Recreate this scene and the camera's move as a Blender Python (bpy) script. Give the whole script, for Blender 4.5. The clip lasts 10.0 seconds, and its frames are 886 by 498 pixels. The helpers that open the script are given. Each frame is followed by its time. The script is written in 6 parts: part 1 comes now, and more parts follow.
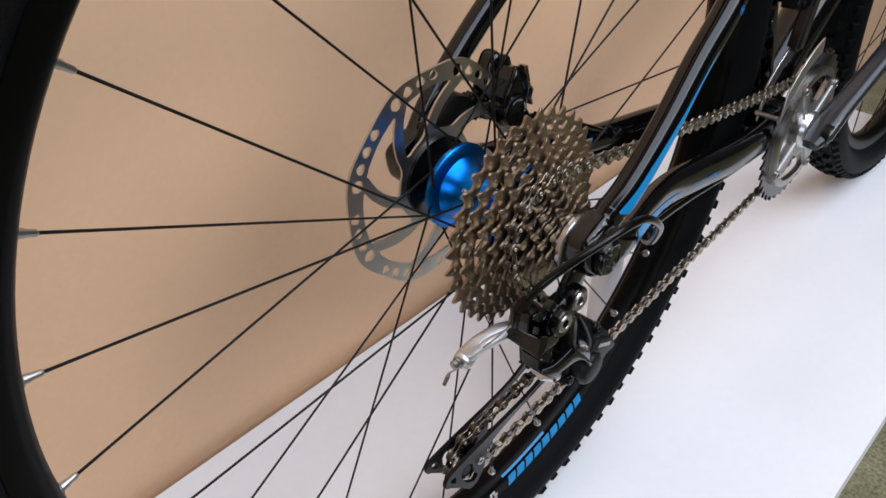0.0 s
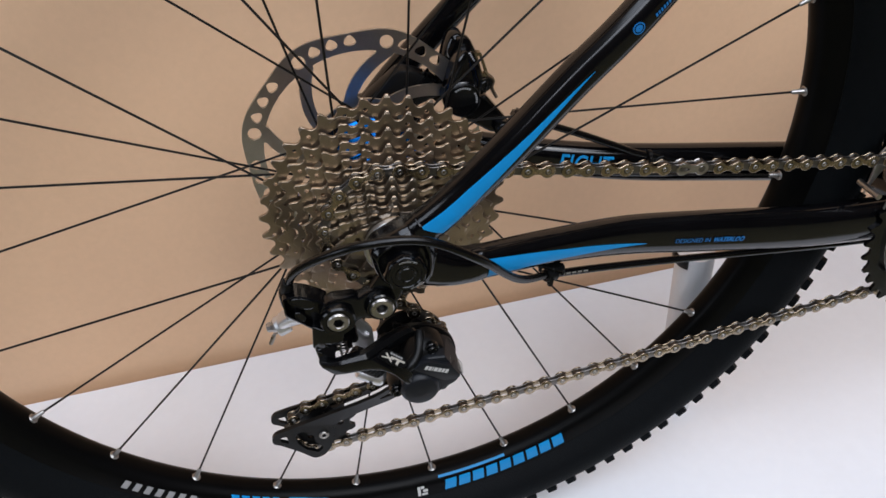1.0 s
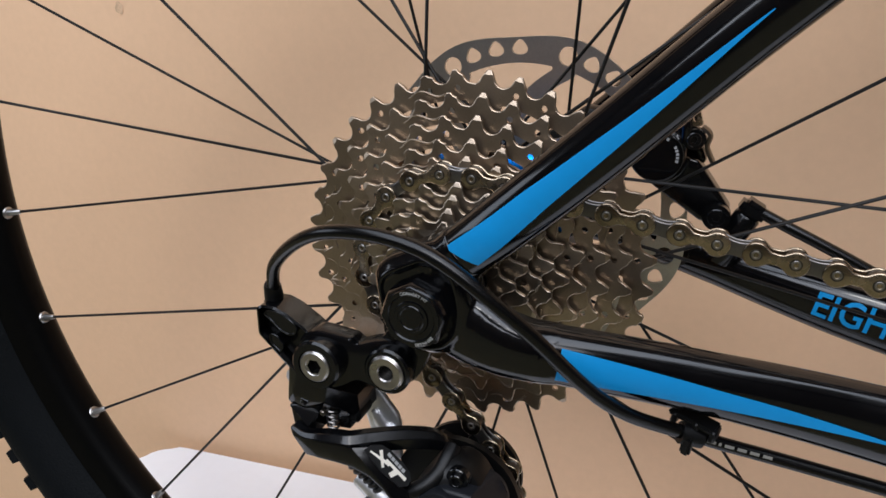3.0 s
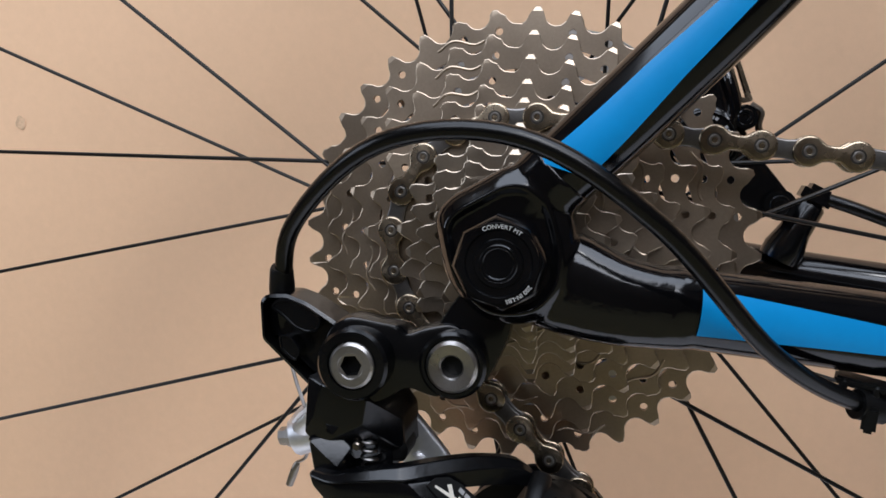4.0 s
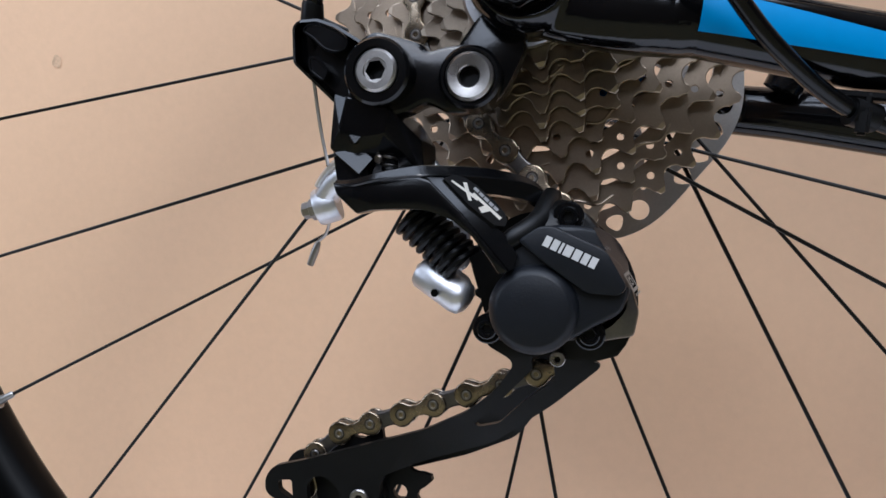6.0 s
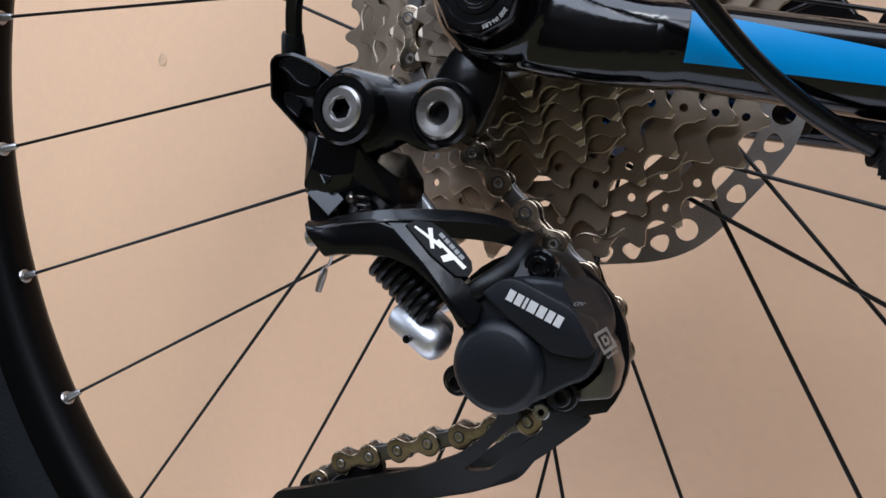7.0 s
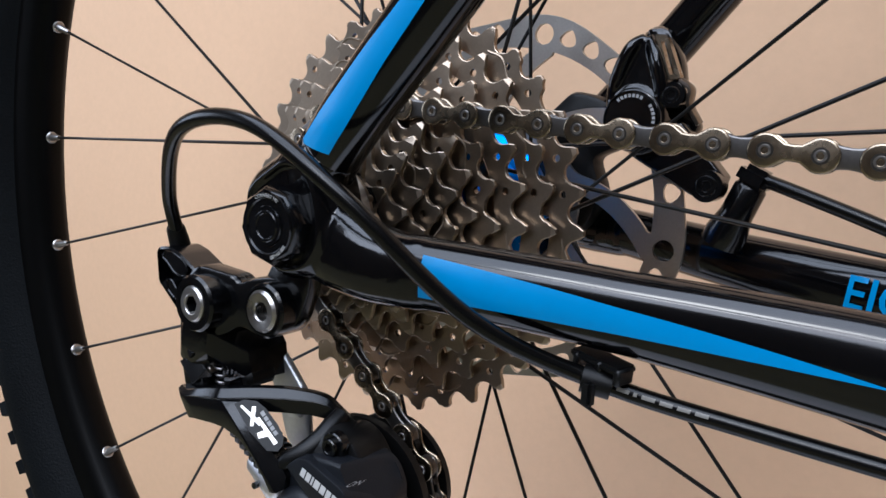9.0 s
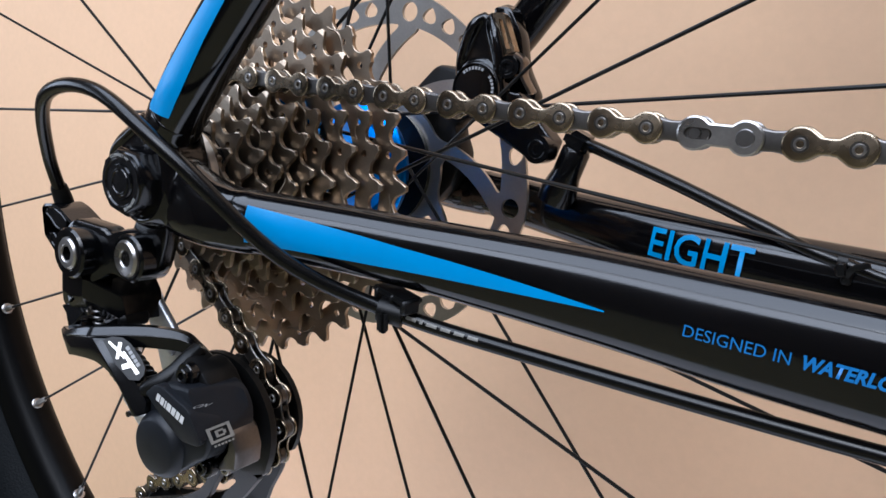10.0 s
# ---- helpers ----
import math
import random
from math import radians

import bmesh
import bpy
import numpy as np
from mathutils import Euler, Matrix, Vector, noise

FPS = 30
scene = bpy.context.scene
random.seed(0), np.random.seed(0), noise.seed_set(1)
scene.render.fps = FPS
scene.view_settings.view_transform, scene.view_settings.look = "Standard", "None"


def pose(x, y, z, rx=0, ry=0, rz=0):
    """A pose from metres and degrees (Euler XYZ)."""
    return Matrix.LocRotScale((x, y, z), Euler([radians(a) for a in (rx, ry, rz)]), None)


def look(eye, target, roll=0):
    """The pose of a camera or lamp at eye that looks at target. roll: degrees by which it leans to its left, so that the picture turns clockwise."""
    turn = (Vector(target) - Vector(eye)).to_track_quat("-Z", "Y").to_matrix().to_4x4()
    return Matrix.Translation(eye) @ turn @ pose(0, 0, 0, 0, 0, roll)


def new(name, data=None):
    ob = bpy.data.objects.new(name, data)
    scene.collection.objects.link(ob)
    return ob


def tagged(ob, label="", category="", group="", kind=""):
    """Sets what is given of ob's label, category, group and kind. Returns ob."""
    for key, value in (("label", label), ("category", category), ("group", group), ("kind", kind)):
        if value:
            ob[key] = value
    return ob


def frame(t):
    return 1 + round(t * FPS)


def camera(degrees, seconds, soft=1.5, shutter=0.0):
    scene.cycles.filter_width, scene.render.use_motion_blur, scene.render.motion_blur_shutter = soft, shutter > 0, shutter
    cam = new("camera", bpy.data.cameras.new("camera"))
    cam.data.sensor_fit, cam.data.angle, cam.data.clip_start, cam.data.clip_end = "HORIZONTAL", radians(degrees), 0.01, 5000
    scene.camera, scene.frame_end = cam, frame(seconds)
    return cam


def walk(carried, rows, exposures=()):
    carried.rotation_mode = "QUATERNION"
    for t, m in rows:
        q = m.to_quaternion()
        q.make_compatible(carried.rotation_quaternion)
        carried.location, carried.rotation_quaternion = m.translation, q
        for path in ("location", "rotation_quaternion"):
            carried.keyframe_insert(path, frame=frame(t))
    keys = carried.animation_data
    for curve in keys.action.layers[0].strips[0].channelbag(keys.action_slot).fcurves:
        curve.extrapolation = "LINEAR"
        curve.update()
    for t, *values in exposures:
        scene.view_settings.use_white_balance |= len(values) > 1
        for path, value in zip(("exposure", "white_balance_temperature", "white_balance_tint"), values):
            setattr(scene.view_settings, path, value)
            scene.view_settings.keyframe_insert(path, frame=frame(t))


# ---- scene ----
cam = camera(59.85, 10.0, soft=1.55)
walk(cam, [
    (0.0, pose(-0.3288, -0.2790, 0.2826, 53.23, 1.34, -46.30)),
    (0.5, pose(-0.1522, -0.3607, 0.2637, 50.38, 2.99, -27.16)),
    (1.0, pose(-0.0318, -0.4156, 0.2624, 52.29, 4.34, -12.88)),
    (1.5, pose(0.0641, -0.4478, 0.2248, 56.57, -0.23, 9.86)),
    (2.0, pose(0.1270, -0.3751, 0.1974, 58.27, -0.38, 20.19)),
    (2.2, pose(0.1388, -0.3505, 0.1861, 59.39, -1.01, 23.01)),
    (3.3, pose(0.0738, -0.3056, 0.0670, 76.02, 3.58, 18.54)),
    (3.5, pose(0.0566, -0.2991, 0.0415, 79.26, 3.36, 16.33)),
    (4.0, pose(0.0278, -0.2826, 0.0198, 85.18, 4.16, 11.82)),
    (4.5, pose(0.0367, -0.2943, -0.0116, 87.33, 4.11, 10.26)),
    (5.0, pose(0.0291, -0.2971, -0.0495, 87.66, 2.57, 10.19)),
    (5.2, pose(0.0239, -0.3004, -0.0668, 88.10, 2.81, 11.14)),
    (6.3, pose(0.0261, -0.3041, -0.0748, 89.26, 2.66, 13.38)),
    (6.5, pose(0.0329, -0.3071, -0.0516, 88.25, 2.28, 14.15)),
    (7.0, pose(0.0672, -0.2755, -0.0558, 87.41, 2.61, 23.33)),
    (7.5, pose(0.1204, -0.2458, -0.0605, 86.63, 1.93, 33.54)),
    (8.0, pose(0.1523, -0.2289, -0.0639, 85.55, 2.12, 35.16)),
    (8.5, pose(0.1618, -0.2379, -0.0254, 86.23, 3.43, 34.15)),
    (9.0, pose(0.1773, -0.2533, 0.0061, 85.77, 3.56, 34.97)),
    (9.5, pose(0.1933, -0.2539, 0.0053, 84.85, 3.45, 34.61)),
    (10.0, pose(0.2408, -0.2522, -0.0028, 83.95, 3.62, 34.02)),
], exposures=((0.0, -0.30, 6500, 10), (1.0, -0.35, 6500, 10), (2.0, -0.28, 6500, 10), (4.0, -0.13, 6330, 10), (5.0, -0.05, 6020, 10), (6.5, -0.05, 5980, 10), (8.0, 0.05, 6000, 10), (9.0, 0.05, 5960, 10), (10.0, 0.23, 5950, 10)))

AXLE_H = 0.366          # table top lies this far below the rear axle
FLOOR_Z = -0.684
WALL_Y = 0.272

# ---- daylight: sky, soft sun and three area lamps added at invented openings ----
world = bpy.data.worlds.new("sky")
scene.world = world
world.use_nodes = True
wn = world.node_tree
sky = wn.nodes.new("ShaderNodeTexSky")
sky.sky_type, sky.sun_disc = "NISHITA", False
sky.sun_elevation, sky.sun_rotation = radians(38), radians(150)
wn.links.new(sky.outputs[0], wn.nodes["Background"].inputs[0])
wn.nodes["Background"].inputs[1].default_value = 0.12

sun = new("sun", bpy.data.lights.new("sun", "SUN"))
sun.data.energy, sun.data.angle, sun.data.color = 0.6, radians(12), (1.0, 0.97, 0.93)
sun.matrix_world = look((1.0, -3.0, 3.0), (0, 0, 0))


def added_light(name, eye, target, w, h, power, colour):
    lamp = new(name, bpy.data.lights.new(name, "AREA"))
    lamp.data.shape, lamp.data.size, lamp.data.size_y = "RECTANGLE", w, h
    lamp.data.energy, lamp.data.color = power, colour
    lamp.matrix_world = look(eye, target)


# added lamps, no source seen: sized for gloss highlights and wall brightness
added_light("added_front_light", (0.3, -2.93, 2.03), (0.3, 0, 2.03), 3.4, 1.14, 66, (0.92, 0.97, 1.08))
added_light("added_overhead_light", (0.3, -1.57, 2.66), (0.3, -1.57, 0), 3.8, 2.54, 128, (0.90, 0.97, 1.10))
added_light("added_side_light", (-2.72, -1.3, 0.95), (0, -1.3, 0.95), 1.3, 1.3, 16, (0.90, 0.97, 1.10))
scene.view_settings.exposure = 0.0

# ---- materials ----
def material(name, colour, rough=0.5, metal=0.0, coat=0.0, grain=0.0, grain_size=300.0, stain=0.0, stain_size=12.0, bump=0.0,
             bump_size=400.0, rough_var=0.0, piece=0.0, stretch=(1, 1, 1), spec=0.5):
    """A surface with variation at two scales (fine grain, broad stains), fine relief, and a shift from piece to piece."""
    m = bpy.data.materials.new(name)
    m.use_nodes = True
    n, l = m.node_tree.nodes, m.node_tree.links
    b = n["Principled BSDF"]
    b.inputs["Roughness"].default_value = rough
    b.inputs["Metallic"].default_value = metal
    b.inputs["Specular IOR Level"].default_value = spec
    b.inputs["Coat Weight"].default_value = coat
    b.inputs["Coat Roughness"].default_value = 0.04
    co = n.new("ShaderNodeTexCoord")
    mp = n.new("ShaderNodeMapping")
    mp.inputs["Scale"].default_value = stretch
    l.new(co.outputs["Object"], mp.inputs["Vector"])

    def tex(size, detail):
        t = n.new("ShaderNodeTexNoise")
        t.inputs["Scale"].default_value, t.inputs["Detail"].default_value = size, detail
        l.new(mp.outputs["Vector"], t.inputs["Vector"])
        return t

    def ranged(src, lo, hi):
        r = n.new("ShaderNodeMapRange")
        r.inputs["From Min"].default_value, r.inputs["From Max"].default_value = 0.3, 0.7
        r.inputs["To Min"].default_value, r.inputs["To Max"].default_value = lo, hi
        l.new(src, r.inputs["Value"])
        return r.outputs[0]

    def times(a, c):
        x = n.new("ShaderNodeMath")
        x.operation = "MULTIPLY"
        l.new(a, x.inputs[0])
        l.new(c, x.inputs[1])
        return x.outputs[0]

    fine, broad = tex(grain_size, 5), tex(stain_size, 4)
    factor = times(ranged(fine.outputs[0], 1 - grain, 1 + grain), ranged(broad.outputs[0], 1 - stain, 1 + stain))
    if piece:
        info = n.new("ShaderNodeObjectInfo")
        r = n.new("ShaderNodeMapRange")
        r.inputs["To Min"].default_value, r.inputs["To Max"].default_value = 1 - piece, 1 + piece
        l.new(info.outputs["Random"], r.inputs["Value"])
        factor = times(factor, r.outputs[0])
    mix = n.new("ShaderNodeVectorMath")
    mix.operation = "SCALE"
    mix.inputs[0].default_value = colour
    l.new(factor, mix.inputs["Scale"])
    l.new(mix.outputs[0], b.inputs["Base Color"])
    if rough_var:
        l.new(ranged(broad.outputs[0], max(0.02, rough - rough_var), rough + rough_var), b.inputs["Roughness"])
    if bump:
        bt = tex(bump_size, 4)
        bp = n.new("ShaderNodeBump")
        bp.inputs["Strength"].default_value, bp.inputs["Distance"].default_value = bump, 0.001
        l.new(bt.outputs[0], bp.inputs["Height"])
        l.new(bp.outputs[0], b.inputs["Normal"])
    return m


M_WALL = material("beige_wall_paint", (0.70, 0.45, 0.275), 0.62, grain=0.02, grain_size=160, stain=0.025, stain_size=3.0, bump=0.12, bump_size=220)
M_SMUDGE = material("grey_smudge", (0.60, 0.395, 0.245), 0.7, grain=0.15, grain_size=400, stain=0.2, stain_size=90)
# for the unseen walls and ceiling: dark, so that black gloss reflects little
M_ROOM = material("unseen_wall_dark", (0.048, 0.039, 0.032), 0.7, grain=0.02, stain=0.03, stain_size=1.5, bump=0.1)
M_CEIL = material("unseen_ceiling_grey", (0.24, 0.235, 0.23), 0.8, grain=0.02, stain=0.02, stain_size=1.5, bump=0.1)
M_TABLE = material("white_laminate", (0.82, 0.82, 0.84), 0.38, grain=0.01, grain_size=90, stain=0.025, stain_size=5.0, bump=0.03, bump_size=120, rough_var=0.06)
M_CARPET = material("olive_carpet", (0.17, 0.155, 0.085), 0.95, grain=0.5, grain_size=180, stain=0.25, stain_size=14, bump=1.0, bump_size=160)
M_POST = material("white_pvc", (0.78, 0.77, 0.77), 0.35, grain=0.01, stain=0.03, stain_size=20)
M_WHITE = material("white_frame_paint", (0.8, 0.8, 0.79), 0.4, stain=0.02)
M_BLACK = material("gloss_black_paint", (0.0016, 0.0016, 0.0020), 0.12, spec=0.46, grain=0.08, stain=0.12, stain_size=25, bump=0.012, bump_size=60, rough_var=0.04)
M_FORGED = material("painted_black_forging", (0.0016, 0.0016, 0.0020), 0.12, spec=0.5, grain=0.08, stain=0.12, stain_size=25, bump=0.30, bump_size=90, rough_var=0.05)
M_BLUE = material("blue_paint", (0.004, 0.225, 0.520), 0.36, spec=0.30, grain=0.02, stain=0.03, stain_size=30)
M_DIMBLUE = material("dim_blue_print", (0.004, 0.13, 0.36), 0.45, grain=0.02, stain=0.03, stain_size=30)
M_ANOD = material("blue_anodised_aluminium", (0.005, 0.165, 0.58), 0.30, metal=1.0, grain=0.05, grain_size=500, stain=0.08, stain_size=60)
M_NICKEL = material("warm_nickel_steel", (0.385, 0.305, 0.228), 0.35, metal=1.0, grain=0.05, grain_size=1100, stain=0.08, stain_size=45, bump=0.02, bump_size=900, rough_var=0.04, piece=0.06)
M_NICKEL_S = material("nickel_steel", (0.365, 0.300, 0.232), 0.31, metal=1.0, grain=0.05, grain_size=1100, stain=0.08, stain_size=45, bump=0.02, bump_size=900, rough_var=0.04, piece=0.06)
M_STEEL = material("brushed_steel", (0.38, 0.36, 0.34), 0.30, metal=1.0, grain=0.06, grain_size=900, stain=0.08, stain_size=70, bump=0.03, bump_size=1200, rough_var=0.05)
M_ROTOR = material("ground_stainless_steel", (0.50, 0.475, 0.44), 0.33, metal=1.0, grain=0.05, grain_size=1100, stain=0.1, stain_size=40, bump=0.06, bump_size=1500)
M_ALU = material("silver_aluminium", (0.55, 0.55, 0.56), 0.3, metal=1.0, grain=0.03, stain=0.05, stain_size=60)
M_LINK_O = material("chain_outer_plate", (0.345, 0.278, 0.200), 0.24, metal=1.0, grain=0.08, grain_size=900, stain=0.18, stain_size=160, piece=0.12, rough_var=0.06)
M_LINK_I = material("chain_inner_plate", (0.165, 0.155, 0.147), 0.34, metal=1.0, grain=0.06, grain_size=900, stain=0.14, stain_size=120, piece=0.08)
M_RIVET = material("chain_rivet", (0.10, 0.09, 0.08), 0.35, metal=1.0, grain=0.06, stain=0.1, stain_size=200)
M_RUBBER = material("black_tyre_rubber", (0.0020, 0.0027, 0.0033), 0.60, spec=0.09, grain=0.15, grain_size=420, stain=0.2, stain_size=14, bump=0.35, bump_size=700)
M_RIM = material("satin_black_rim", (0.0012, 0.0012, 0.0012), 0.36, spec=0.09, grain=0.1, stain=0.12, stain_size=18, bump=0.04, bump_size=500)
M_SPOKE = material("black_spoke", (0.006, 0.0055, 0.005), 0.34, spec=0.2, grain=0.1, stain=0.15, stain_size=30)
M_NIPPLE = material("silver_nipple", (0.40, 0.39, 0.38), 0.35, metal=1.0, grain=0.05, stain=0.1, stain_size=90)
M_DERA = material("anodised_black", (0.0018, 0.0019, 0.0023), 0.18, coat=0.10, spec=0.36, grain=0.08, stain=0.12, stain_size=60, bump=0.03, bump_size=700, rough_var=0.05)
M_PLASTIC = material("dark_grey_plastic", (0.0056, 0.0066, 0.0088), 0.42, spec=0.28, grain=0.06, stain=0.08, stain_size=50, bump=0.06, bump_size=1400)
M_HOSE = material("black_cable_housing", (0.0018, 0.0018, 0.0018), 0.24, coat=0.05, spec=0.28, grain=0.05, stain=0.1, stain_size=60, bump=0.02, bump_size=500)
# black plastic parts; also colours the shade inside bolt sockets
M_DARK = material("matt_black_plastic_and_hole_shade", (0.0022, 0.0022, 0.0023), 0.40, spec=0.24, grain=0.08, stain=0.1, stain_size=60, bump=0.05, bump_size=900)
M_CAST = material("cast_silver_aluminium", (0.76, 0.76, 0.78), 0.42, metal=1.0, grain=0.04, grain_size=700, stain=0.05, stain_size=60, bump=0.05, bump_size=900)
M_CRANK = material("graphite_crank_paint", (0.020, 0.021, 0.026), 0.22, spec=0.5, grain=0.04, stain=0.06, stain_size=40)
M_MARK = material("pale_foil_print", (0.82, 0.77, 0.67), 0.38, metal=0.55, grain=0.04, stain=0.04)
M_DIMPRINT = material("dim_grey_print", (0.26, 0.257, 0.253), 0.5, grain=0.05, stain=0.05)
M_PRINT = material("pale_grey_print", (0.50, 0.49, 0.47), 0.5, grain=0.05, stain=0.05)
M_GOLD = material("champagne_print", (0.17, 0.16, 0.14), 0.4, grain=0.05, stain=0.05)
M_TYREPRINT = material("grey_tyre_print", (0.13, 0.134, 0.14), 0.6, grain=0.2, grain_size=500, stain=0.15, stain_size=40)
M_BRONZE = material("smoky_chrome", (0.19, 0.165, 0.140), 0.30, metal=1.0, grain=0.03, stain=0.06, stain_size=60)


# ---- shaping helpers ----


def finish(bm, name, mats, sharp=38):
    bmesh.ops.recalc_face_normals(bm, faces=bm.faces)
    me = bpy.data.meshes.new(name)
    bm.to_mesh(me)
    bm.free()
    for m in mats if isinstance(mats, (list, tuple)) else [mats]:
        me.materials.append(m)
    me.shade_smooth()
    me.set_sharp_from_angle(angle=radians(sharp))
    return me


def part(name, bm, mat, parent=None, label="", sharp=38):
    """Links a bmesh as one mesh object under a thing or a part."""
    ob = new(name, finish(bm, name, mat, sharp) if isinstance(bm, bmesh.types.BMesh) else bm)
    if parent:
        ob.parent = parent
        if parent.type == "EMPTY":
            ob.matrix_parent_inverse = parent.matrix_basis.inverted()
    if label:
        ob["label"] = label
    return ob


def thing(name, base, label, category, group=""):
    ob = new(name)
    ob.matrix_basis = Matrix.Translation(base)
    return tagged(ob, label, category, group)


def catmull(pts, n=8):
    p = [Vector(q) for q in pts]
    p = [2 * p[0] - p[1], *p, 2 * p[-1] - p[-2]]
    out = []
    for i in range(len(p) - 3):
        a, b, c, d = p[i:i + 4]
        for k in range(n):
            u = k / n
            out.append(0.5 * (2 * b + (c - a) * u + (2 * a - 5 * b + 4 * c - d) * u * u + (3 * b - a - 3 * c + d) * u ** 3))
    return out + [p[-2]]


def lerp_list(vals, n):
    """Stretches a short list of numbers or tuples to n entries."""
    v = np.array(vals, float)
    v = v[:, None] if v.ndim == 1 else v
    x = np.linspace(0, len(v) - 1, n)
    return np.stack([np.interp(x, range(len(v)), v[:, k]) for k in range(v.shape[1])], 1)


def frames(pts, up):
    """Tangent, side and up at each point of a line; the up stays near the given one."""
    out = []
    for i, p in enumerate(pts):
        t = (pts[min(i + 1, len(pts) - 1)] - pts[max(i - 1, 0)]).normalized()
        s = t.cross(Vector(up)).normalized()
        out.append((t, s, s.cross(t)))
    return out


def sweep(bm, pts, radii, seg=12, up=(0, 0.02, 1), power=2.0, caps=True):
    """A tube along pts; radii: a number, or (side, up) half-widths per point, as a superellipse of that power."""
    pts = [Vector(p) for p in pts]
    r = lerp_list([radii] * 2 if isinstance(radii, (int, float)) else radii, len(pts))
    if r.shape[1] == 1:
        r = np.repeat(r, 2, 1)
    rings = []
    for p, (t, s, u), (a, b) in zip(pts, frames(pts, up), r):
        ring = []
        for k in range(seg):
            w = 2 * math.pi * k / seg
            c, d = math.cos(w), math.sin(w)
            c = math.copysign(abs(c) ** (2 / power), c)
            d = math.copysign(abs(d) ** (2 / power), d)
            ring.append(bm.verts.new(p + s * (a * c) + u * (b * d)))
        rings.append(ring)
    for x, y in zip(rings, rings[1:]):
        for k in range(seg):
            bm.faces.new((x[k], x[(k + 1) % seg], y[(k + 1) % seg], y[k]))
    if caps:
        bm.faces.new(rings[0])
        bm.faces.new(rings[-1][::-1])
    return rings


def lathe(bm, prof, centre, axis=(0, 1, 0), seg=32, closed=False):
    """Turns a profile of (radius, distance along the axis) round the axis through centre."""
    q = Vector((0, 0, 1)).rotation_difference(Vector(axis).normalized()).to_matrix()
    c = Vector(centre)
    rings = []
    for r, d in prof:
        if r < 1e-6:
            rings.append([bm.verts.new(c + q @ Vector((0, 0, d)))])
        else:
            rings.append([bm.verts.new(c + q @ Vector((r * math.cos(2 * math.pi * k / seg), r * math.sin(2 * math.pi * k / seg), d))) for k in range(seg)])
    pairs = list(zip(rings, rings[1:])) + ([(rings[-1], rings[0])] if closed else [])
    for a, b in pairs:
        for k in range(seg):
            j = (k + 1) % seg
            if len(a) == 1 and len(b) > 1:
                bm.faces.new((a[0], b[j], b[k]))
            elif len(b) == 1 and len(a) > 1:
                bm.faces.new((a[k], a[j], b[0]))
            elif len(a) > 1:
                bm.faces.new((a[k], a[j], b[j], b[k]))
    if not closed:
        for ring in (rings[0], rings[-1]):
            if len(ring) > 2:
                bm.faces.new(ring)


def fillet(pts, r, n=4):
    """Rounds the corners of an outline by about r."""
    out, m = [], len(pts)
    for i in range(m):
        a, b, c = (Vector(pts[(i + k) % m]) for k in (-1, 0, 1))
        da, dc = (a - b), (c - b)
        k = min(r, da.length * 0.45, dc.length * 0.45)
        p, q = b + da.normalized() * k, b + dc.normalized() * k
        for j in range(n + 1):
            u = j / n
            out.append((1 - u) ** 2 * p + 2 * u * (1 - u) * b + u * u * q)
    return [tuple(v) for v in out]


def ring2d(x, z, r, n=20, turn=0.0):
    return [(x + r * math.cos(2 * math.pi * k / n + turn), z + r * math.sin(2 * math.pi * k / n + turn)) for k in range(n)]


def inset(loop, d):
    """Draws an outline in by d; edges that would turn over shrink to a point."""
    p = np.array(loop, float)
    q = np.roll(p, -1, 0)
    area = (p[:, 0] * q[:, 1] - q[:, 0] * p[:, 1]).sum()
    e = q - p
    e /= np.maximum(np.linalg.norm(e, axis=1), 1e-9)[:, None]
    n = np.stack([-e[:, 1], e[:, 0]], 1) * (1 if area > 0 else -1)
    m = n + np.roll(n, 1, 0)
    m /= np.maximum((m * m).sum(1) / 2, 0.5)[:, None]
    out = p + m * d
    for _ in range(12):
        turned = ((np.roll(out, -1, 0) - out) * e).sum(1) < 0
        if not turned.any():
            break
        for i in np.nonzero(turned)[0]:
            j = (i + 1) % len(out)
            out[i] = out[j] = (out[i] + out[j]) / 2
    return [tuple(v) for v in out]


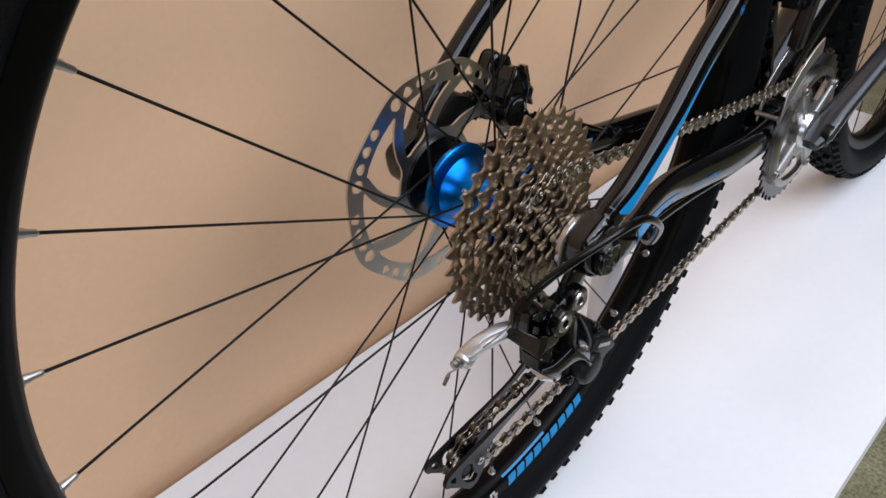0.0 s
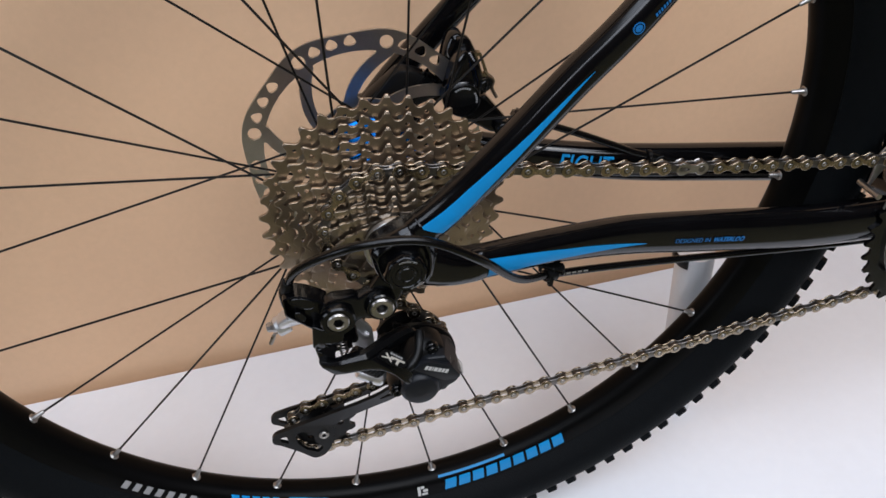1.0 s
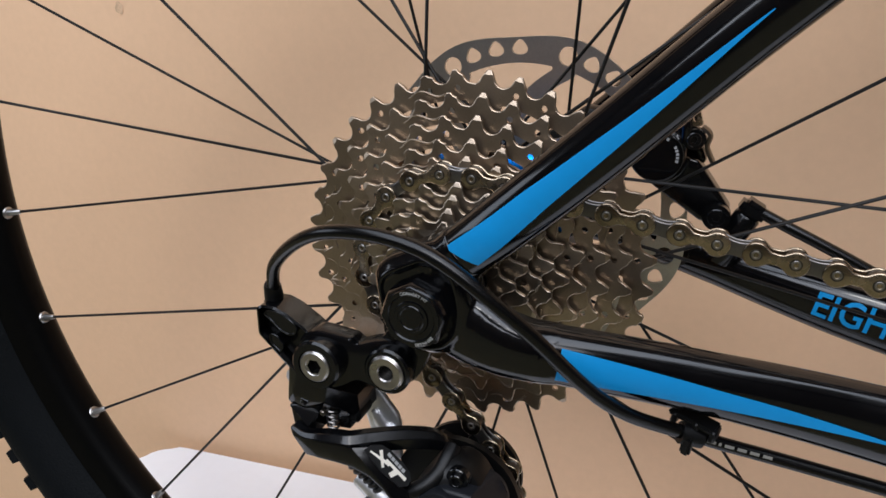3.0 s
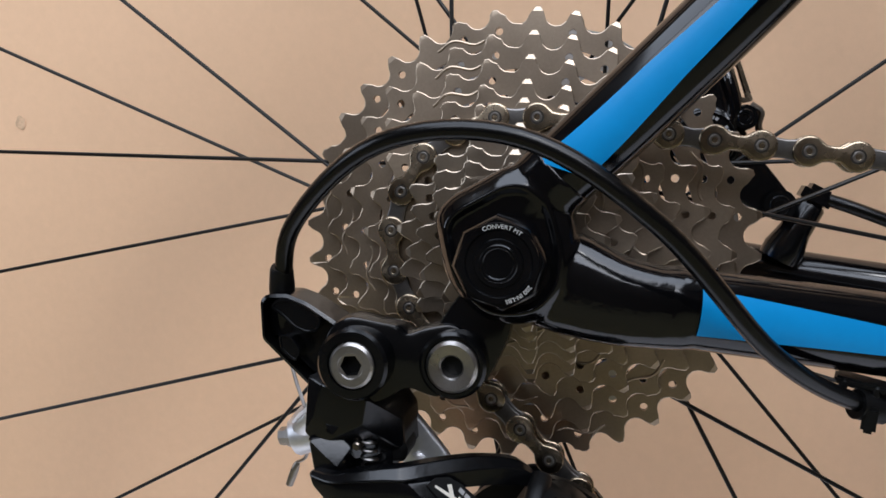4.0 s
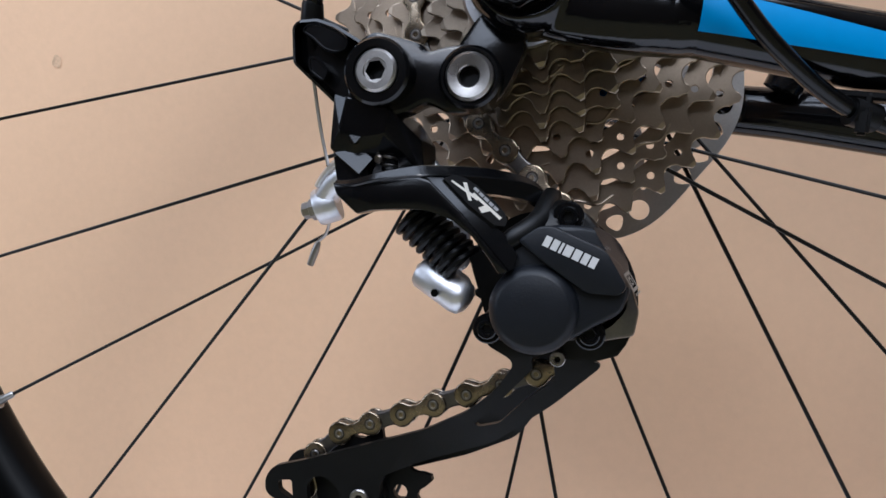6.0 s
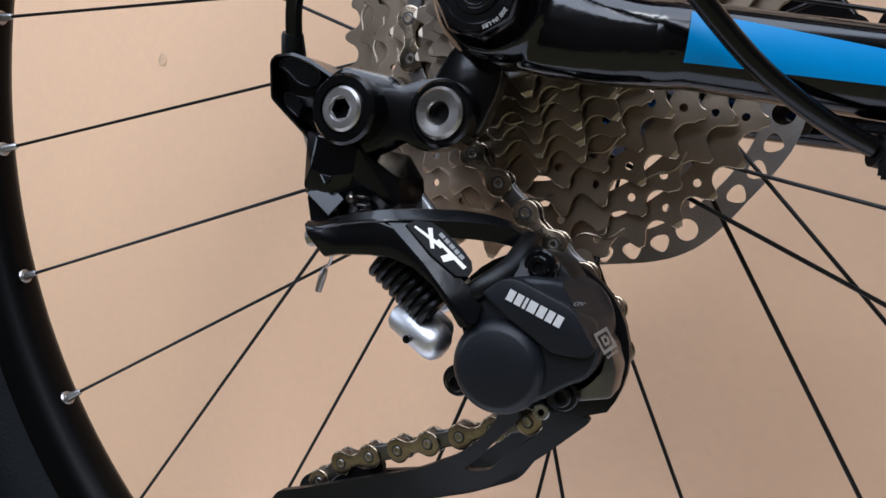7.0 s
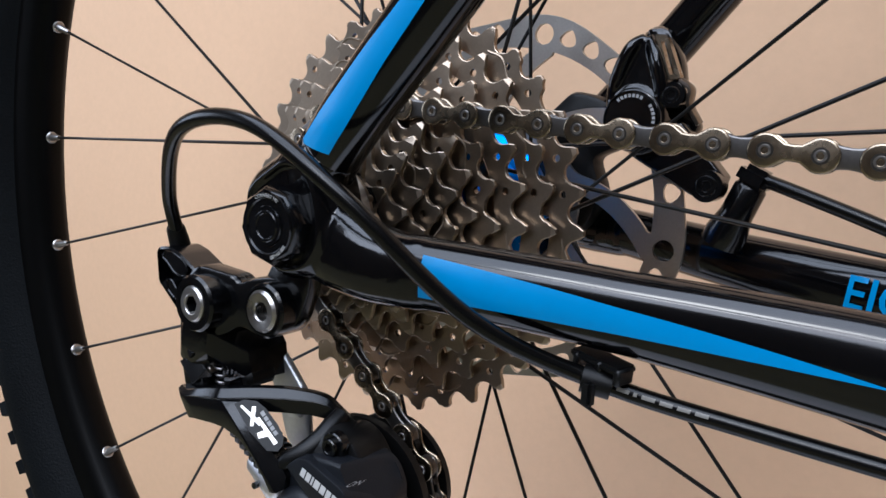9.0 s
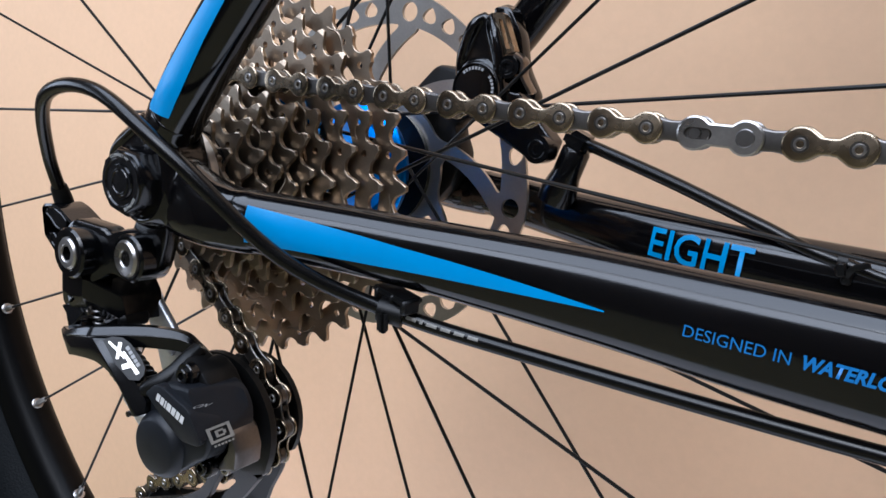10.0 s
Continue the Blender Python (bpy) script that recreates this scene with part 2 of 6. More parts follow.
def plate(bm, loops, y0, y1, bevel=0.0, seg=2, rim_cut=0.0):
    """A plate in the xz plane between y0 and y1: an outline, and holes after it. Numbers or functions of (x, z) for y0 and y1."""
    f0 = y0 if callable(y0) else (lambda x, z: y0)
    f1 = y1 if callable(y1) else (lambda x, z: y1)
    if bevel and len(loops) == 1:
        loop = loops[0]
        gap_y = f1(*loop[0]) - f0(*loop[0])
        b = min(bevel, abs(gap_y) * 0.45)
        sides = []
        for f, s in ((f0, 1), (f1, -1)):
            s *= 1 if gap_y > 0 else -1
            rings = []
            for j in range(seg + 1):
                a = math.pi / 2 * j / seg
                ring = inset(loop, bevel * (1 - math.cos(a))) if j else loop
                rings.append([bm.verts.new((x, f(x, z) + s * b * (1 - math.sin(a)), z)) for x, z in ring])
            sides.append(rings)
        walls = sides[0][::-1] + sides[1]
        for p, q in zip(walls, walls[1:]):
            for i in range(len(loop)):
                j = (i + 1) % len(loop)
                bm.faces.new((p[i], p[j], q[j], q[i]))
        bm.faces.new(walls[0])
        bm.faces.new(walls[-1])
        made = [v for ring in walls for v in ring]
        bmesh.ops.remove_doubles(bm, verts=made, dist=1e-6)
        return
    rims = ([], [])
    y_up = f1(*loops[0][0]) > f0(*loops[0][0])
    for loop in loops:
        a = [bm.verts.new((x, f0(x, z), z)) for x, z in loop]
        if rim_cut and loop is loops[0]:           # a chamfer along the outline's near edge
            e, a = a, [bm.verts.new((x, f0(x, z), z)) for x, z in inset(loop, rim_cut)]
            for i in range(len(loop)):
                j = (i + 1) % len(loop)
                bm.faces.new((a[i], a[j], e[j], e[i]))
            for v in e:
                v.co.y += rim_cut * (0.55 if y_up else -0.55)
            b = [bm.verts.new((x, f1(x, z), z)) for x, z in loop]
            for i in range(len(loop)):
                j = (i + 1) % len(loop)
                bm.faces.new((e[i], e[j], b[j], b[i]))
            rims[0].append(a)
            rims[1].append(b)
            continue
        b = [bm.verts.new((x, f1(x, z), z)) for x, z in loop]
        for i in range(len(loop)):
            j = (i + 1) % len(loop)
            bm.faces.new((a[i], a[j], b[j], b[i]))
        rims[0].append(a)
        rims[1].append(b)
    for rim in rims:
        if len(loops) == 1:
            bm.faces.new(rim[0])
        else:
            edges = [bm.edges.get((v[i], v[(i + 1) % len(v)])) for v in rim for i in range(len(v))]
            bmesh.ops.triangle_fill(bm, use_beauty=True, use_dissolve=False, edges=edges, normal=(0, -1, 0))


def block(bm, m, size, bevel=0.0, seg=2):
    """A bevelled box of that size at the pose m."""
    made = bmesh.ops.create_cube(bm, size=1.0, matrix=m @ Matrix.Diagonal((*size, 1)))
    if bevel:
        edges = list({e for v in made["verts"] for e in v.link_edges})
        bmesh.ops.bevel(bm, geom=edges, offset=bevel, segments=seg, affect="EDGES", clamp_overlap=True)


def mm(*pts):
    return [(x * 0.001, z * 0.001) for x, z in pts]


def word_mesh(body, height, place, name, mat, bold=0.0, shear=0.0):
    """Writing in the built-in font, as a mesh laid on a surface: place(u, v) gives the point at u along and v above the base line."""
    cu = bpy.data.curves.new("letters", "FONT")
    cu.body, cu.size, cu.offset, cu.shear, cu.resolution_u = body, height / 0.72, bold, shear, 3
    tmp = new("letters", cu)
    bpy.context.view_layer.update()
    me = bpy.data.meshes.new_from_object(tmp.evaluated_get(bpy.context.evaluated_depsgraph_get()))
    bpy.data.objects.remove(tmp)
    bpy.data.curves.remove(cu)
    me.name = name
    for v in me.vertices:
        v.co = place(v.co.x, v.co.y)
    me.materials.clear()
    me.materials.append(mat)
    return me


def bars(bm, widths, height, place, gap=0.25, slant=0.25):
    """Plain bars in a row in place of writing: one for each character."""
    u = 0.0
    for w in widths:
        a, b = u, u + w
        k = slant * height
        n, rows = 3, 4
        grid = [[bm.verts.new(place(a + (b - a) * i / n + k * j / rows, height * j / rows)) for i in range(n + 1)] for j in range(rows + 1)]
        for low, top in zip(grid, grid[1:]):
            for i in range(n):
                bm.faces.new((low[i], low[i + 1], top[i + 1], top[i]))
        u = b + gap * height


def hex_socket(bm, c, r, depth, axis=(0, -1, 0), hole=0.42, recess=0.6, seg=36):
    """A round bolt head with a six-sided socket; c is the centre of its face, axis points out of it."""
    q = Vector((0, 0, 1)).rotation_difference(Vector(axis).normalized()).to_matrix()
    c = Vector(c)

    def ring(rad, d, six=False):
        out = []
        for k in range(seg):
            w = 2 * math.pi * k / seg
            f = math.cos(math.pi / 6) / math.cos((w % (math.pi / 3)) - math.pi / 6) if six else 1.0
            out.append(bm.verts.new(c + q @ Vector((rad * f * math.cos(w), rad * f * math.sin(w), d))))
        return out

    rings = [ring(r, -depth), ring(r, -0.12 * r), ring(0.88 * r, 0), ring(hole * r * 1.32, 0), ring(hole * r * 1.22, -0.06 * r),
             ring(hole * r * 1.1, -0.07 * r, True), ring(hole * r * 1.1, -recess * r, True)]
    for a, b in zip(rings, rings[1:]):
        for k in range(seg):
            f = bm.faces.new((a[k], a[(k + 1) % seg], b[(k + 1) % seg], b[k]))
            # second material on socket walls and floor: their shade put in as black
            f.material_index = 1 if b is rings[-1] else 0
    bm.faces.new(rings[0])
    bm.faces.new(rings[-1]).material_index = 1


# ---- the room ----
def box_structure(name, lo, hi, mat, label=""):
    bm = bmesh.new()
    lo, hi = Vector(lo), Vector(hi)
    block(bm, Matrix.Translation((lo + hi) / 2), hi - lo)
    return tagged(part(name, bm, mat, None, label), kind="structure")


X0, X1, Y0, Z1, T = -2.75, 3.6, -2.9, 2.65, 0.12
box_structure("floor", (X0 - T, Y0 - T, FLOOR_Z - 0.1), (X1 + T, WALL_Y + T, FLOOR_Z), M_CARPET)
wall_back = box_structure("wall_back", (X0 - T, WALL_Y, FLOOR_Z), (X1 + T, WALL_Y + T, Z1), M_WALL)
bm = bmesh.new()                                   # small grey smudge on the paint
bm.faces.new([bm.verts.new((-0.4375 + r * math.cos(w), WALL_Y - 0.0006, 0.095 + 1.2 * r * math.sin(w))) for w, r in zip(np.linspace(0, 2 * math.pi, 14, endpoint=False), (0.0045, 0.005, 0.0042, 0.0048, 0.0052, 0.0046, 0.004, 0.0047, 0.005, 0.0044, 0.0041, 0.0049, 0.0051, 0.0043))])
part("smudge", bm, M_SMUDGE, wall_back)
# all but the back wall is unseen, added to close and dim the room
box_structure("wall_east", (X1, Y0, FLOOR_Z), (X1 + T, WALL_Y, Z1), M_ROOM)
bm = bmesh.new()                                   # unseen ceiling round an opening made for the added overhead lamp
CEIL_GAP = (-1.6, 2.2, -2.84, -0.30)
for x0, x1, y0, y1 in ((X0 - T, CEIL_GAP[0], Y0 - T, WALL_Y + T), (CEIL_GAP[1], X1 + T, Y0 - T, WALL_Y + T), (CEIL_GAP[0], CEIL_GAP[1], Y0 - T, CEIL_GAP[2]), (CEIL_GAP[0], CEIL_GAP[1], CEIL_GAP[3], WALL_Y + T)):
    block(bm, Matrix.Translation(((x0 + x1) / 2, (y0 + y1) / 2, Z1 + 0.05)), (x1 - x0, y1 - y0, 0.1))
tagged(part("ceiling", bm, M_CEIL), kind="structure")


def wall_with_window(name, along, fixed, thick, span, opening, mat):
    """A wall built as one mesh round an opening: along is 0 for x, 1 for y."""
    bm = bmesh.new()
    (a0, a1), (o0, o1, z0, z1) = span, opening
    for lo, hi, zl, zh in ((a0, o0, FLOOR_Z, Z1), (o1, a1, FLOOR_Z, Z1), (o0, o1, FLOOR_Z, z0), (o0, o1, z1, Z1)):
        c, s = [0, 0, (zl + zh) / 2], [0, 0, zh - zl]
        c[along], s[along] = (lo + hi) / 2, hi - lo
        c[1 - along], s[1 - along] = fixed, thick
        block(bm, Matrix.Translation(c), s)
    tagged(part(name, bm, mat), kind="structure")


# unseen walls with invented openings where the added lamps stand
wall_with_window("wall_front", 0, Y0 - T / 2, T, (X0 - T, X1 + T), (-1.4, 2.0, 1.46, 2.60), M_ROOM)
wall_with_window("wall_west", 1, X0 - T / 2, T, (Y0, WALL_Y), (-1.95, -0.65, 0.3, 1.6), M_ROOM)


def window_unit(name, along, fixed, opening, bays):
    o0, o1, z0, z1 = opening
    bm = bmesh.new()
    w = 0.05

    def bar(u0, u1, v0, v1):
        c, s = [0, 0, (v0 + v1) / 2], [0, 0, v1 - v0]
        c[along], s[along] = (u0 + u1) / 2, u1 - u0
        c[1 - along], s[1 - along] = fixed, 0.06
        block(bm, Matrix.Translation(c), s, 0.004, 1)

    bar(o0, o1, z0, z0 + w)
    bar(o0, o1, z1 - w, z1)
    for k in range(bays + 1):
        u = o0 + (o1 - o0 - w) * k / bays
        bar(u, u + w, z0 + w, z1 - w)
    ob = tagged(part(name, bm, M_WHITE), kind="structure")
    return ob


# unseen frames for the invented openings
window_unit("window_2", 0, Y0 - T * 0.8, (-1.4, 2.0, 1.46, 2.60), 3)
window_unit("window_1", 1, X0 - T * 0.8, (-1.95, -0.65, 0.3, 1.6), 2)

# ---- the display table: a white board on a closed plinth ----
table = thing("display_table", (0.3, 0.0, FLOOR_Z), "low white laminate display table set against the beige wall", "table")
TX0, TX1, TY0, TY1 = -0.466, 1.09, -0.229, 0.260
bm = bmesh.new()
corners = fillet([(TX0 + 0.032, TY0), (TX1, TY0), (TX1, TY1), (TX0 - 0.015, TY1)], 0.045, 8)
low = [bm.verts.new((x, y, -AXLE_H - 0.036)) for x, y in corners]
top = [bm.verts.new((x, y, -AXLE_H)) for x, y in corners]
for i in range(len(corners)):
    j = (i + 1) % len(corners)
    bm.faces.new((low[i], low[j], top[j], top[i]))
bm.faces.new(low)
cap = bm.faces.new(top)
bmesh.ops.bevel(bm, geom=list(cap.edges), offset=0.004, segments=2, affect="EDGES")
part("tabletop", bm, M_TABLE, table)
bm = bmesh.new()
block(bm, Matrix.Translation(((TX0 + TX1) / 2, 0.02, (FLOOR_Z - AXLE_H - 0.036) / 2)), (TX1 - TX0 - 0.12, 0.40, -AXLE_H - 0.036 - FLOOR_Z), 0.004)
part("plinth", bm, M_TABLE, table)

# ---- the white tube that props the bicycle ----
POST = (0.2714, 0.0605)
post = thing("support_tube", (*POST, -AXLE_H), "white plastic tube standing upright on the white table", "stand")
bm = bmesh.new()
lathe(bm, [(0.0152, 0.0), (0.0166, 0.002), (0.0166, 0.1985), (0.0160, 0.2000), (0.0, 0.2000)], (*POST, -AXLE_H), (0, 0, 1), 40)
part("tube", bm, M_POST, post)
bm = bmesh.new()
sweep(bm, [(POST[0] + 0.0185 * math.cos(w), POST[1] + 0.0185 * math.sin(w), -AXLE_H + 0.197) for w in np.linspace(1.6, 3.9, 14)], [(0.0012, 0.006)] * 2, 8, (0, 0, 1), 3)
part("strap", bm, M_DARK, post, "short black strap behind the tube's end")


# ---- the bicycle ----
bike = thing("bicycle", (0, 0, -AXLE_H), "gloss black mountain bike with blue stripes standing on the white table", "bicycle")

BB = Vector((0.41, 0.0, -0.0885))


def stay_line(side, low):
    """Centre line and half-widths (across, in plane) of a chainstay (low) or seatstay."""
    if low:
        line = [(0.004, -0.0765, -0.0085), (0.014, -0.0775, -0.0108), (0.022, -0.0777, -0.0122), (0.030, -0.0775, -0.0138), (0.0355, -0.0768, -0.0150), (0.041, -0.0768, -0.0162), (0.048, -0.0755, -0.0172), (0.098, -0.0610, -0.0285), (0.150, -0.0500, -0.0410),
                (0.205, -0.0465, -0.0535), (0.290, -0.0450, -0.0700), (0.385, -0.0380, -0.0850)]
        wide = [(0.0080, 0.0075), (0.0094, 0.0090), (0.0102, 0.0098), (0.0100, 0.0101), (0.0084, 0.0098), (0.0094, 0.0107), (0.0088, 0.0105), (0.0090, 0.0112), (0.0092, 0.0135), (0.0095, 0.0150), (0.0100, 0.0160), (0.0110, 0.0170)]
    else:
        line = [(0.012, -0.0800, 0.0165), (0.030, -0.0830, 0.0310), (0.062, -0.0830, 0.0580), (0.096, -0.0810, 0.0880), (0.132, -0.0800, 0.1190),
                (0.180, -0.0722, 0.1640), (0.240, -0.0555, 0.2300), (0.300, -0.0340, 0.3050), (0.335, -0.0240, 0.3500)]
        wide = [(0.0085, 0.0098), (0.0085, 0.0100), (0.0085, 0.0100), (0.0085, 0.0098), (0.0085, 0.0096), (0.0085, 0.0095), (0.0082, 0.0092), (0.0080, 0.0090), (0.0080, 0.0090)]
    if not low and side < 0:                           # the far stay bows outward round the brake
        line = [(x, y - 0.004 * min(1.0, x / 0.05) * (1.0 if x < 0.12 else 0.2), z + 0.002 * min(1.0, x / 0.05)) for x, y, z in line]
    return [(x, y * side, z) for x, y, z in line], wide


class Stay:
    """A swept stay whose surface can be addressed, to lay paint on it."""
    def __init__(self, side, low):
        line, wide = stay_line(side, low)
        self.pts = catmull(line, 8)
        self.rad = lerp_list(wide, len(self.pts))
        self.fr = frames(self.pts, (0, 0, 1))
        self.len = [0.0]
        for a, b in zip(self.pts, self.pts[1:]):
            self.len.append(self.len[-1] + (b - a).length)

    def at_x(self, x):
        return float(np.interp(x, [p.x for p in self.pts], self.len))

    def on(self, s, h, face=1, lift=0.0004):
        """The surface point s along and h (-1 to 1 of the half height) up its flank; face 1: the -y side in the stay's own frame."""
        i = min(max(int(np.searchsorted(self.len, s)) - 1, 0), len(self.pts) - 2)
        u = (s - self.len[i]) / (self.len[i + 1] - self.len[i])
        p = self.pts[i].lerp(self.pts[i + 1], u)
        (_, s0, u0), (_, s1, u1) = self.fr[i], self.fr[i + 1]
        side, up = s0.lerp(s1, u), u0.lerp(u1, u)
        a, b = self.rad[i] * (1 - u) + self.rad[i + 1] * u
        c = math.sqrt(max(0.0, 1 - min(1, abs(h)) ** 2.3)) ** (2 / 2.3)
        return p + side * (face * (a * c + lift)) + up * (b * h)


stays = {}
bm = bmesh.new()
line = [BB + Vector((0, 0, 0)), BB + Vector((-0.05, 0, 0.16)), BB + Vector((-0.11, 0, 0.36)), BB + Vector((-0.16, 0, 0.52))]
sweep(bm, catmull(line, 4), [0.021, 0.0175, 0.017, 0.017], 24, (0, 1, 0))
part("seat_tube", bm, M_BLACK, bike)
bm = bmesh.new()
lathe(bm, [(0.014, -0.037), (0.0225, -0.037), (0.0235, -0.035), (0.0235, 0.035), (0.0225, 0.037), (0.014, 0.037)], BB, (0, 1, 0), 36)
part("bottom_bracket_shell", bm, M_BLACK, bike)
bm = bmesh.new()
sweep(bm, catmull([BB, BB + Vector((0.2, 0, 0.16)), BB + Vector((0.55, 0, 0.42))], 4), [(0.022, 0.022), (0.026, 0.03), (0.027, 0.03)], 24, (0, 0, 1))
part("down_tube", bm, M_BLACK, bike)
for side, tag in ((1, "drive"), (-1, "brake")):
    for low in (True, False):
        st = Stay(side, low)
        bm = bmesh.new()
        sweep(bm, st.pts, [tuple(r) for r in st.rad], 28, (0, 0, 1), 2.3)
        stays[tag, low] = part("chainstay" if low else "seatstay", bm, M_BLACK, bike), st

# dropouts: forged plates that join the stays round the axle
def dome(bm, outline, centre, levels):
    """A rounded boss: the outline drawn in towards a centre, level by level, and closed at both ends."""
    rings = []
    for s, y in levels:
        rings.append([bm.verts.new((centre[0] + (x - centre[0]) * s, y, centre[1] + (z - centre[1]) * s)) for x, z in outline])
    for a, b in zip(rings, rings[1:]):
        for i in range(len(outline)):
            j = (i + 1) % len(outline)
            bm.faces.new((a[i], a[j], b[j], b[i]))
    bm.faces.new(rings[0])
    bm.faces.new(rings[-1])


def dropout(side):
    """A forging in one piece: a boss with a dished face round the axle and sockets that run over into both stays."""
    bm = bmesh.new()
    outline = fillet(mm((-16.6, 10.5), (-15.2, 13.8), (-11.6, 16.9), (-3.8, 20.2), (3.8, 23.8), (11, 23.3), (17.8, 17), (20.1, 6.8), (20.5, -0.5), (19, -10), (12, -17), (5, -18.4), (-1, -18.0), (-6.3, -15.7), (-13.4, -7.8), (-15.7, 1.4)), 0.0035, 3)
    levels = [(0.97, 0.0715), (1.0, 0.0735), (1.0, 0.0832), (0.99, 0.0846), (0.95, 0.0860), (0.90, 0.0871), (0.85, 0.0881), (0.80, 0.0890), (0.765, 0.0893), (0.745, 0.0886), (0.735, 0.0878)]
    dome(bm, outline, (-0.0008, -0.0018), [(s, -y * side) for s, y in levels])
    sweep(bm, catmull([(0.007, -0.0790 * side, -0.0040), (0.018, -0.0792 * side, -0.0090), (0.028, -0.0788 * side, -0.0132), (0.038, -0.0774 * side, -0.0158), (0.0450, -0.0760 * side, -0.0168), (0.0530, -0.0742 * side, -0.0182)], 5),
          [(0.0075, 0.0142), (0.0086, 0.0136), (0.0092, 0.0120), (0.0094, 0.0110), (0.0091, 0.0110), (0.0080, 0.0098)], 28, (0, 0, 1), 2.4)
    sweep(bm, catmull([(0.002, -0.0795 * side, 0.0070), (0.010, -0.0800 * side, 0.0145), (0.0175, -0.0812 * side, 0.0212)], 5), [(0.0075, 0.0090), (0.0085, 0.0104), (0.0088, 0.0102)], 28, (0, 0, 1), 2.4)
    return bm


def fused(ob, voxel=0.0006, rounds=7):
    """Melts the pieces of a mesh into one rounded skin."""
    melt = ob.modifiers.new("melt", "REMESH")
    melt.mode, melt.voxel_size, melt.use_smooth_shade = "VOXEL", voxel, True
    ease = ob.modifiers.new("ease", "SMOOTH")
    ease.factor, ease.iterations = 0.5, rounds
    return ob


AXLE_X, AXLE_Z = 0.0010, -0.0008
drive_drop = fused(part("dropout", dropout(1), M_FORGED, bike))
far_drop = fused(part("dropout", dropout(-1), M_FORGED, bike), 0.0009)
bm = bmesh.new()                                   # brake mount between the far stays
plate(bm, [fillet(mm((-2, 18), (6, 30), (30, 47), (40, 44), (58, 33), (60, 23), (38, 17), (42, 2), (34, -12), (24, -20), (8, -20)), 0.004, 3)], 0.0600, 0.0730, 0.0025, 2)
part("brake_mount", bm, M_DARK, far_drop)
bm = bmesh.new()
lathe(bm, [(0.0, -0.004), (0.0122, -0.004), (0.0122, 0.0030), (0.0112, 0.0042), (0.0, 0.0042)], (AXLE_X, -0.0903, AXLE_Z), (0, -1, 0), 8)
lathe(bm, [(0.0, 0.0040), (0.0104, 0.0040), (0.0101, 0.0047), (0.0086, 0.0047), (0.0080, 0.0040), (0.0064, 0.0040), (0.0060, 0.0048), (0.0, 0.0048)], (AXLE_X, -0.0903, AXLE_Z), (0, -1, 0), 48)
hex_socket(bm, (AXLE_X, -0.0954, AXLE_Z), 0.0052, 0.004, (0, -1, 0), 0.58, 0.7)
axle = part("through_axle_end", bm, [M_DERA, M_DARK], bike, "black through-axle end cap with small white lettering")


def round_the_axle(body, r, mid, height, flip=False):
    def place(u, v):
        w = mid - (u - half) / r if not flip else mid + (u - half) / r
        rad = r + v if not flip else r - v
        return Vector((AXLE_X + rad * math.cos(w), -0.0953, AXLE_Z + rad * math.sin(w)))
    half = 0.33 * height / 0.72 * len(body)
    return word_mesh(body, height, place, "lettering", M_PRINT)


part("lettering", round_the_axle("CONVERT MT", 0.0088, radians(78), 0.00112), M_DIMPRINT, axle)
part("lettering", round_the_axle("200 IN-LBS", 0.0091, radians(-70), 0.00112), M_DIMPRINT, axle)
bm = bmesh.new()
lathe(bm, [(0.004, -0.0715), (0.0058, -0.0715), (0.0058, 0.071), (0.010, 0.0715), (0.010, 0.088), (0.004, 0.088)], (0, 0.0, 0), (0, 1, 0), 24)
part("through_axle", bm, M_DERA, bike)


def paint(st, x0, x1, low, high, n=40, face=1, skew=0.0):
    """A stripe of paint between two heights that run linearly (with given stops) from x0 to x1."""
    bm = bmesh.new()
    rows = []
    a, b = st.at_x(x0), st.at_x(x1)
    for k in range(n + 1):
        u = k / n
        lo, hi = np.interp(u, *zip(*low)), np.interp(u, *zip(*high))
        s = a + (b - a) * u
        rows.append([bm.verts.new(st.on(s + skew * (1 - u) * (1 - j / 6), lo + (hi - lo) * j / 6, face)) for j in range(7)])
    for p, q in zip(rows, rows[1:]):
        for j in range(6):
            bm.faces.new((p[j], p[j + 1], q[j + 1], q[j]))
    return bm


cs_ob, cs = stays["drive", True]
ss_ob, ss = stays["drive", False]
ncs_ob, ncs = stays["brake", True]
part("stripe", paint(cs, 0.0470, 0.159, [(0, -0.55), (0.40, -0.42), (1, -0.11)], [(0, 0.60), (0.30, 0.36), (0.45, 0.24), (1, -0.08)]), M_BLUE, cs_ob, "bright blue tapering paint stripe")
part("stripe", paint(ss, 0.0165, 0.106, [(0, -0.66), (0.28, -0.36), (0.5, -0.24), (1, 0.0)], [(0, 0.46), (0.28, 0.46), (0.5, 0.34), (1, 0.03)], skew=0.0062), M_BLUE, ss_ob, "bright blue tapering paint stripe")
# round blue emblem on the seatstay with bars for its writing
bm = bmesh.new()
s0, hub_h = ss.at_x(0.127), 0.05
rim_v = [[bm.verts.new(ss.on(s0 + 0.0031 * k * math.cos(w), hub_h + 0.31 * k * math.sin(w), 1, 0.0005)) for w in np.linspace(0, 2 * math.pi, 24, endpoint=False)] for k in (1.0, 0.80, 0.62, 0.05)]
for a, b in ((rim_v[0], rim_v[1]), (rim_v[2], rim_v[3])):
    for k in range(24):
        bm.faces.new((a[k], a[(k + 1) % 24], b[(k + 1) % 24], b[k]))
part("emblem", bm, M_DIMBLUE, ss_ob, "round blue emblem")
bm = bmesh.new()
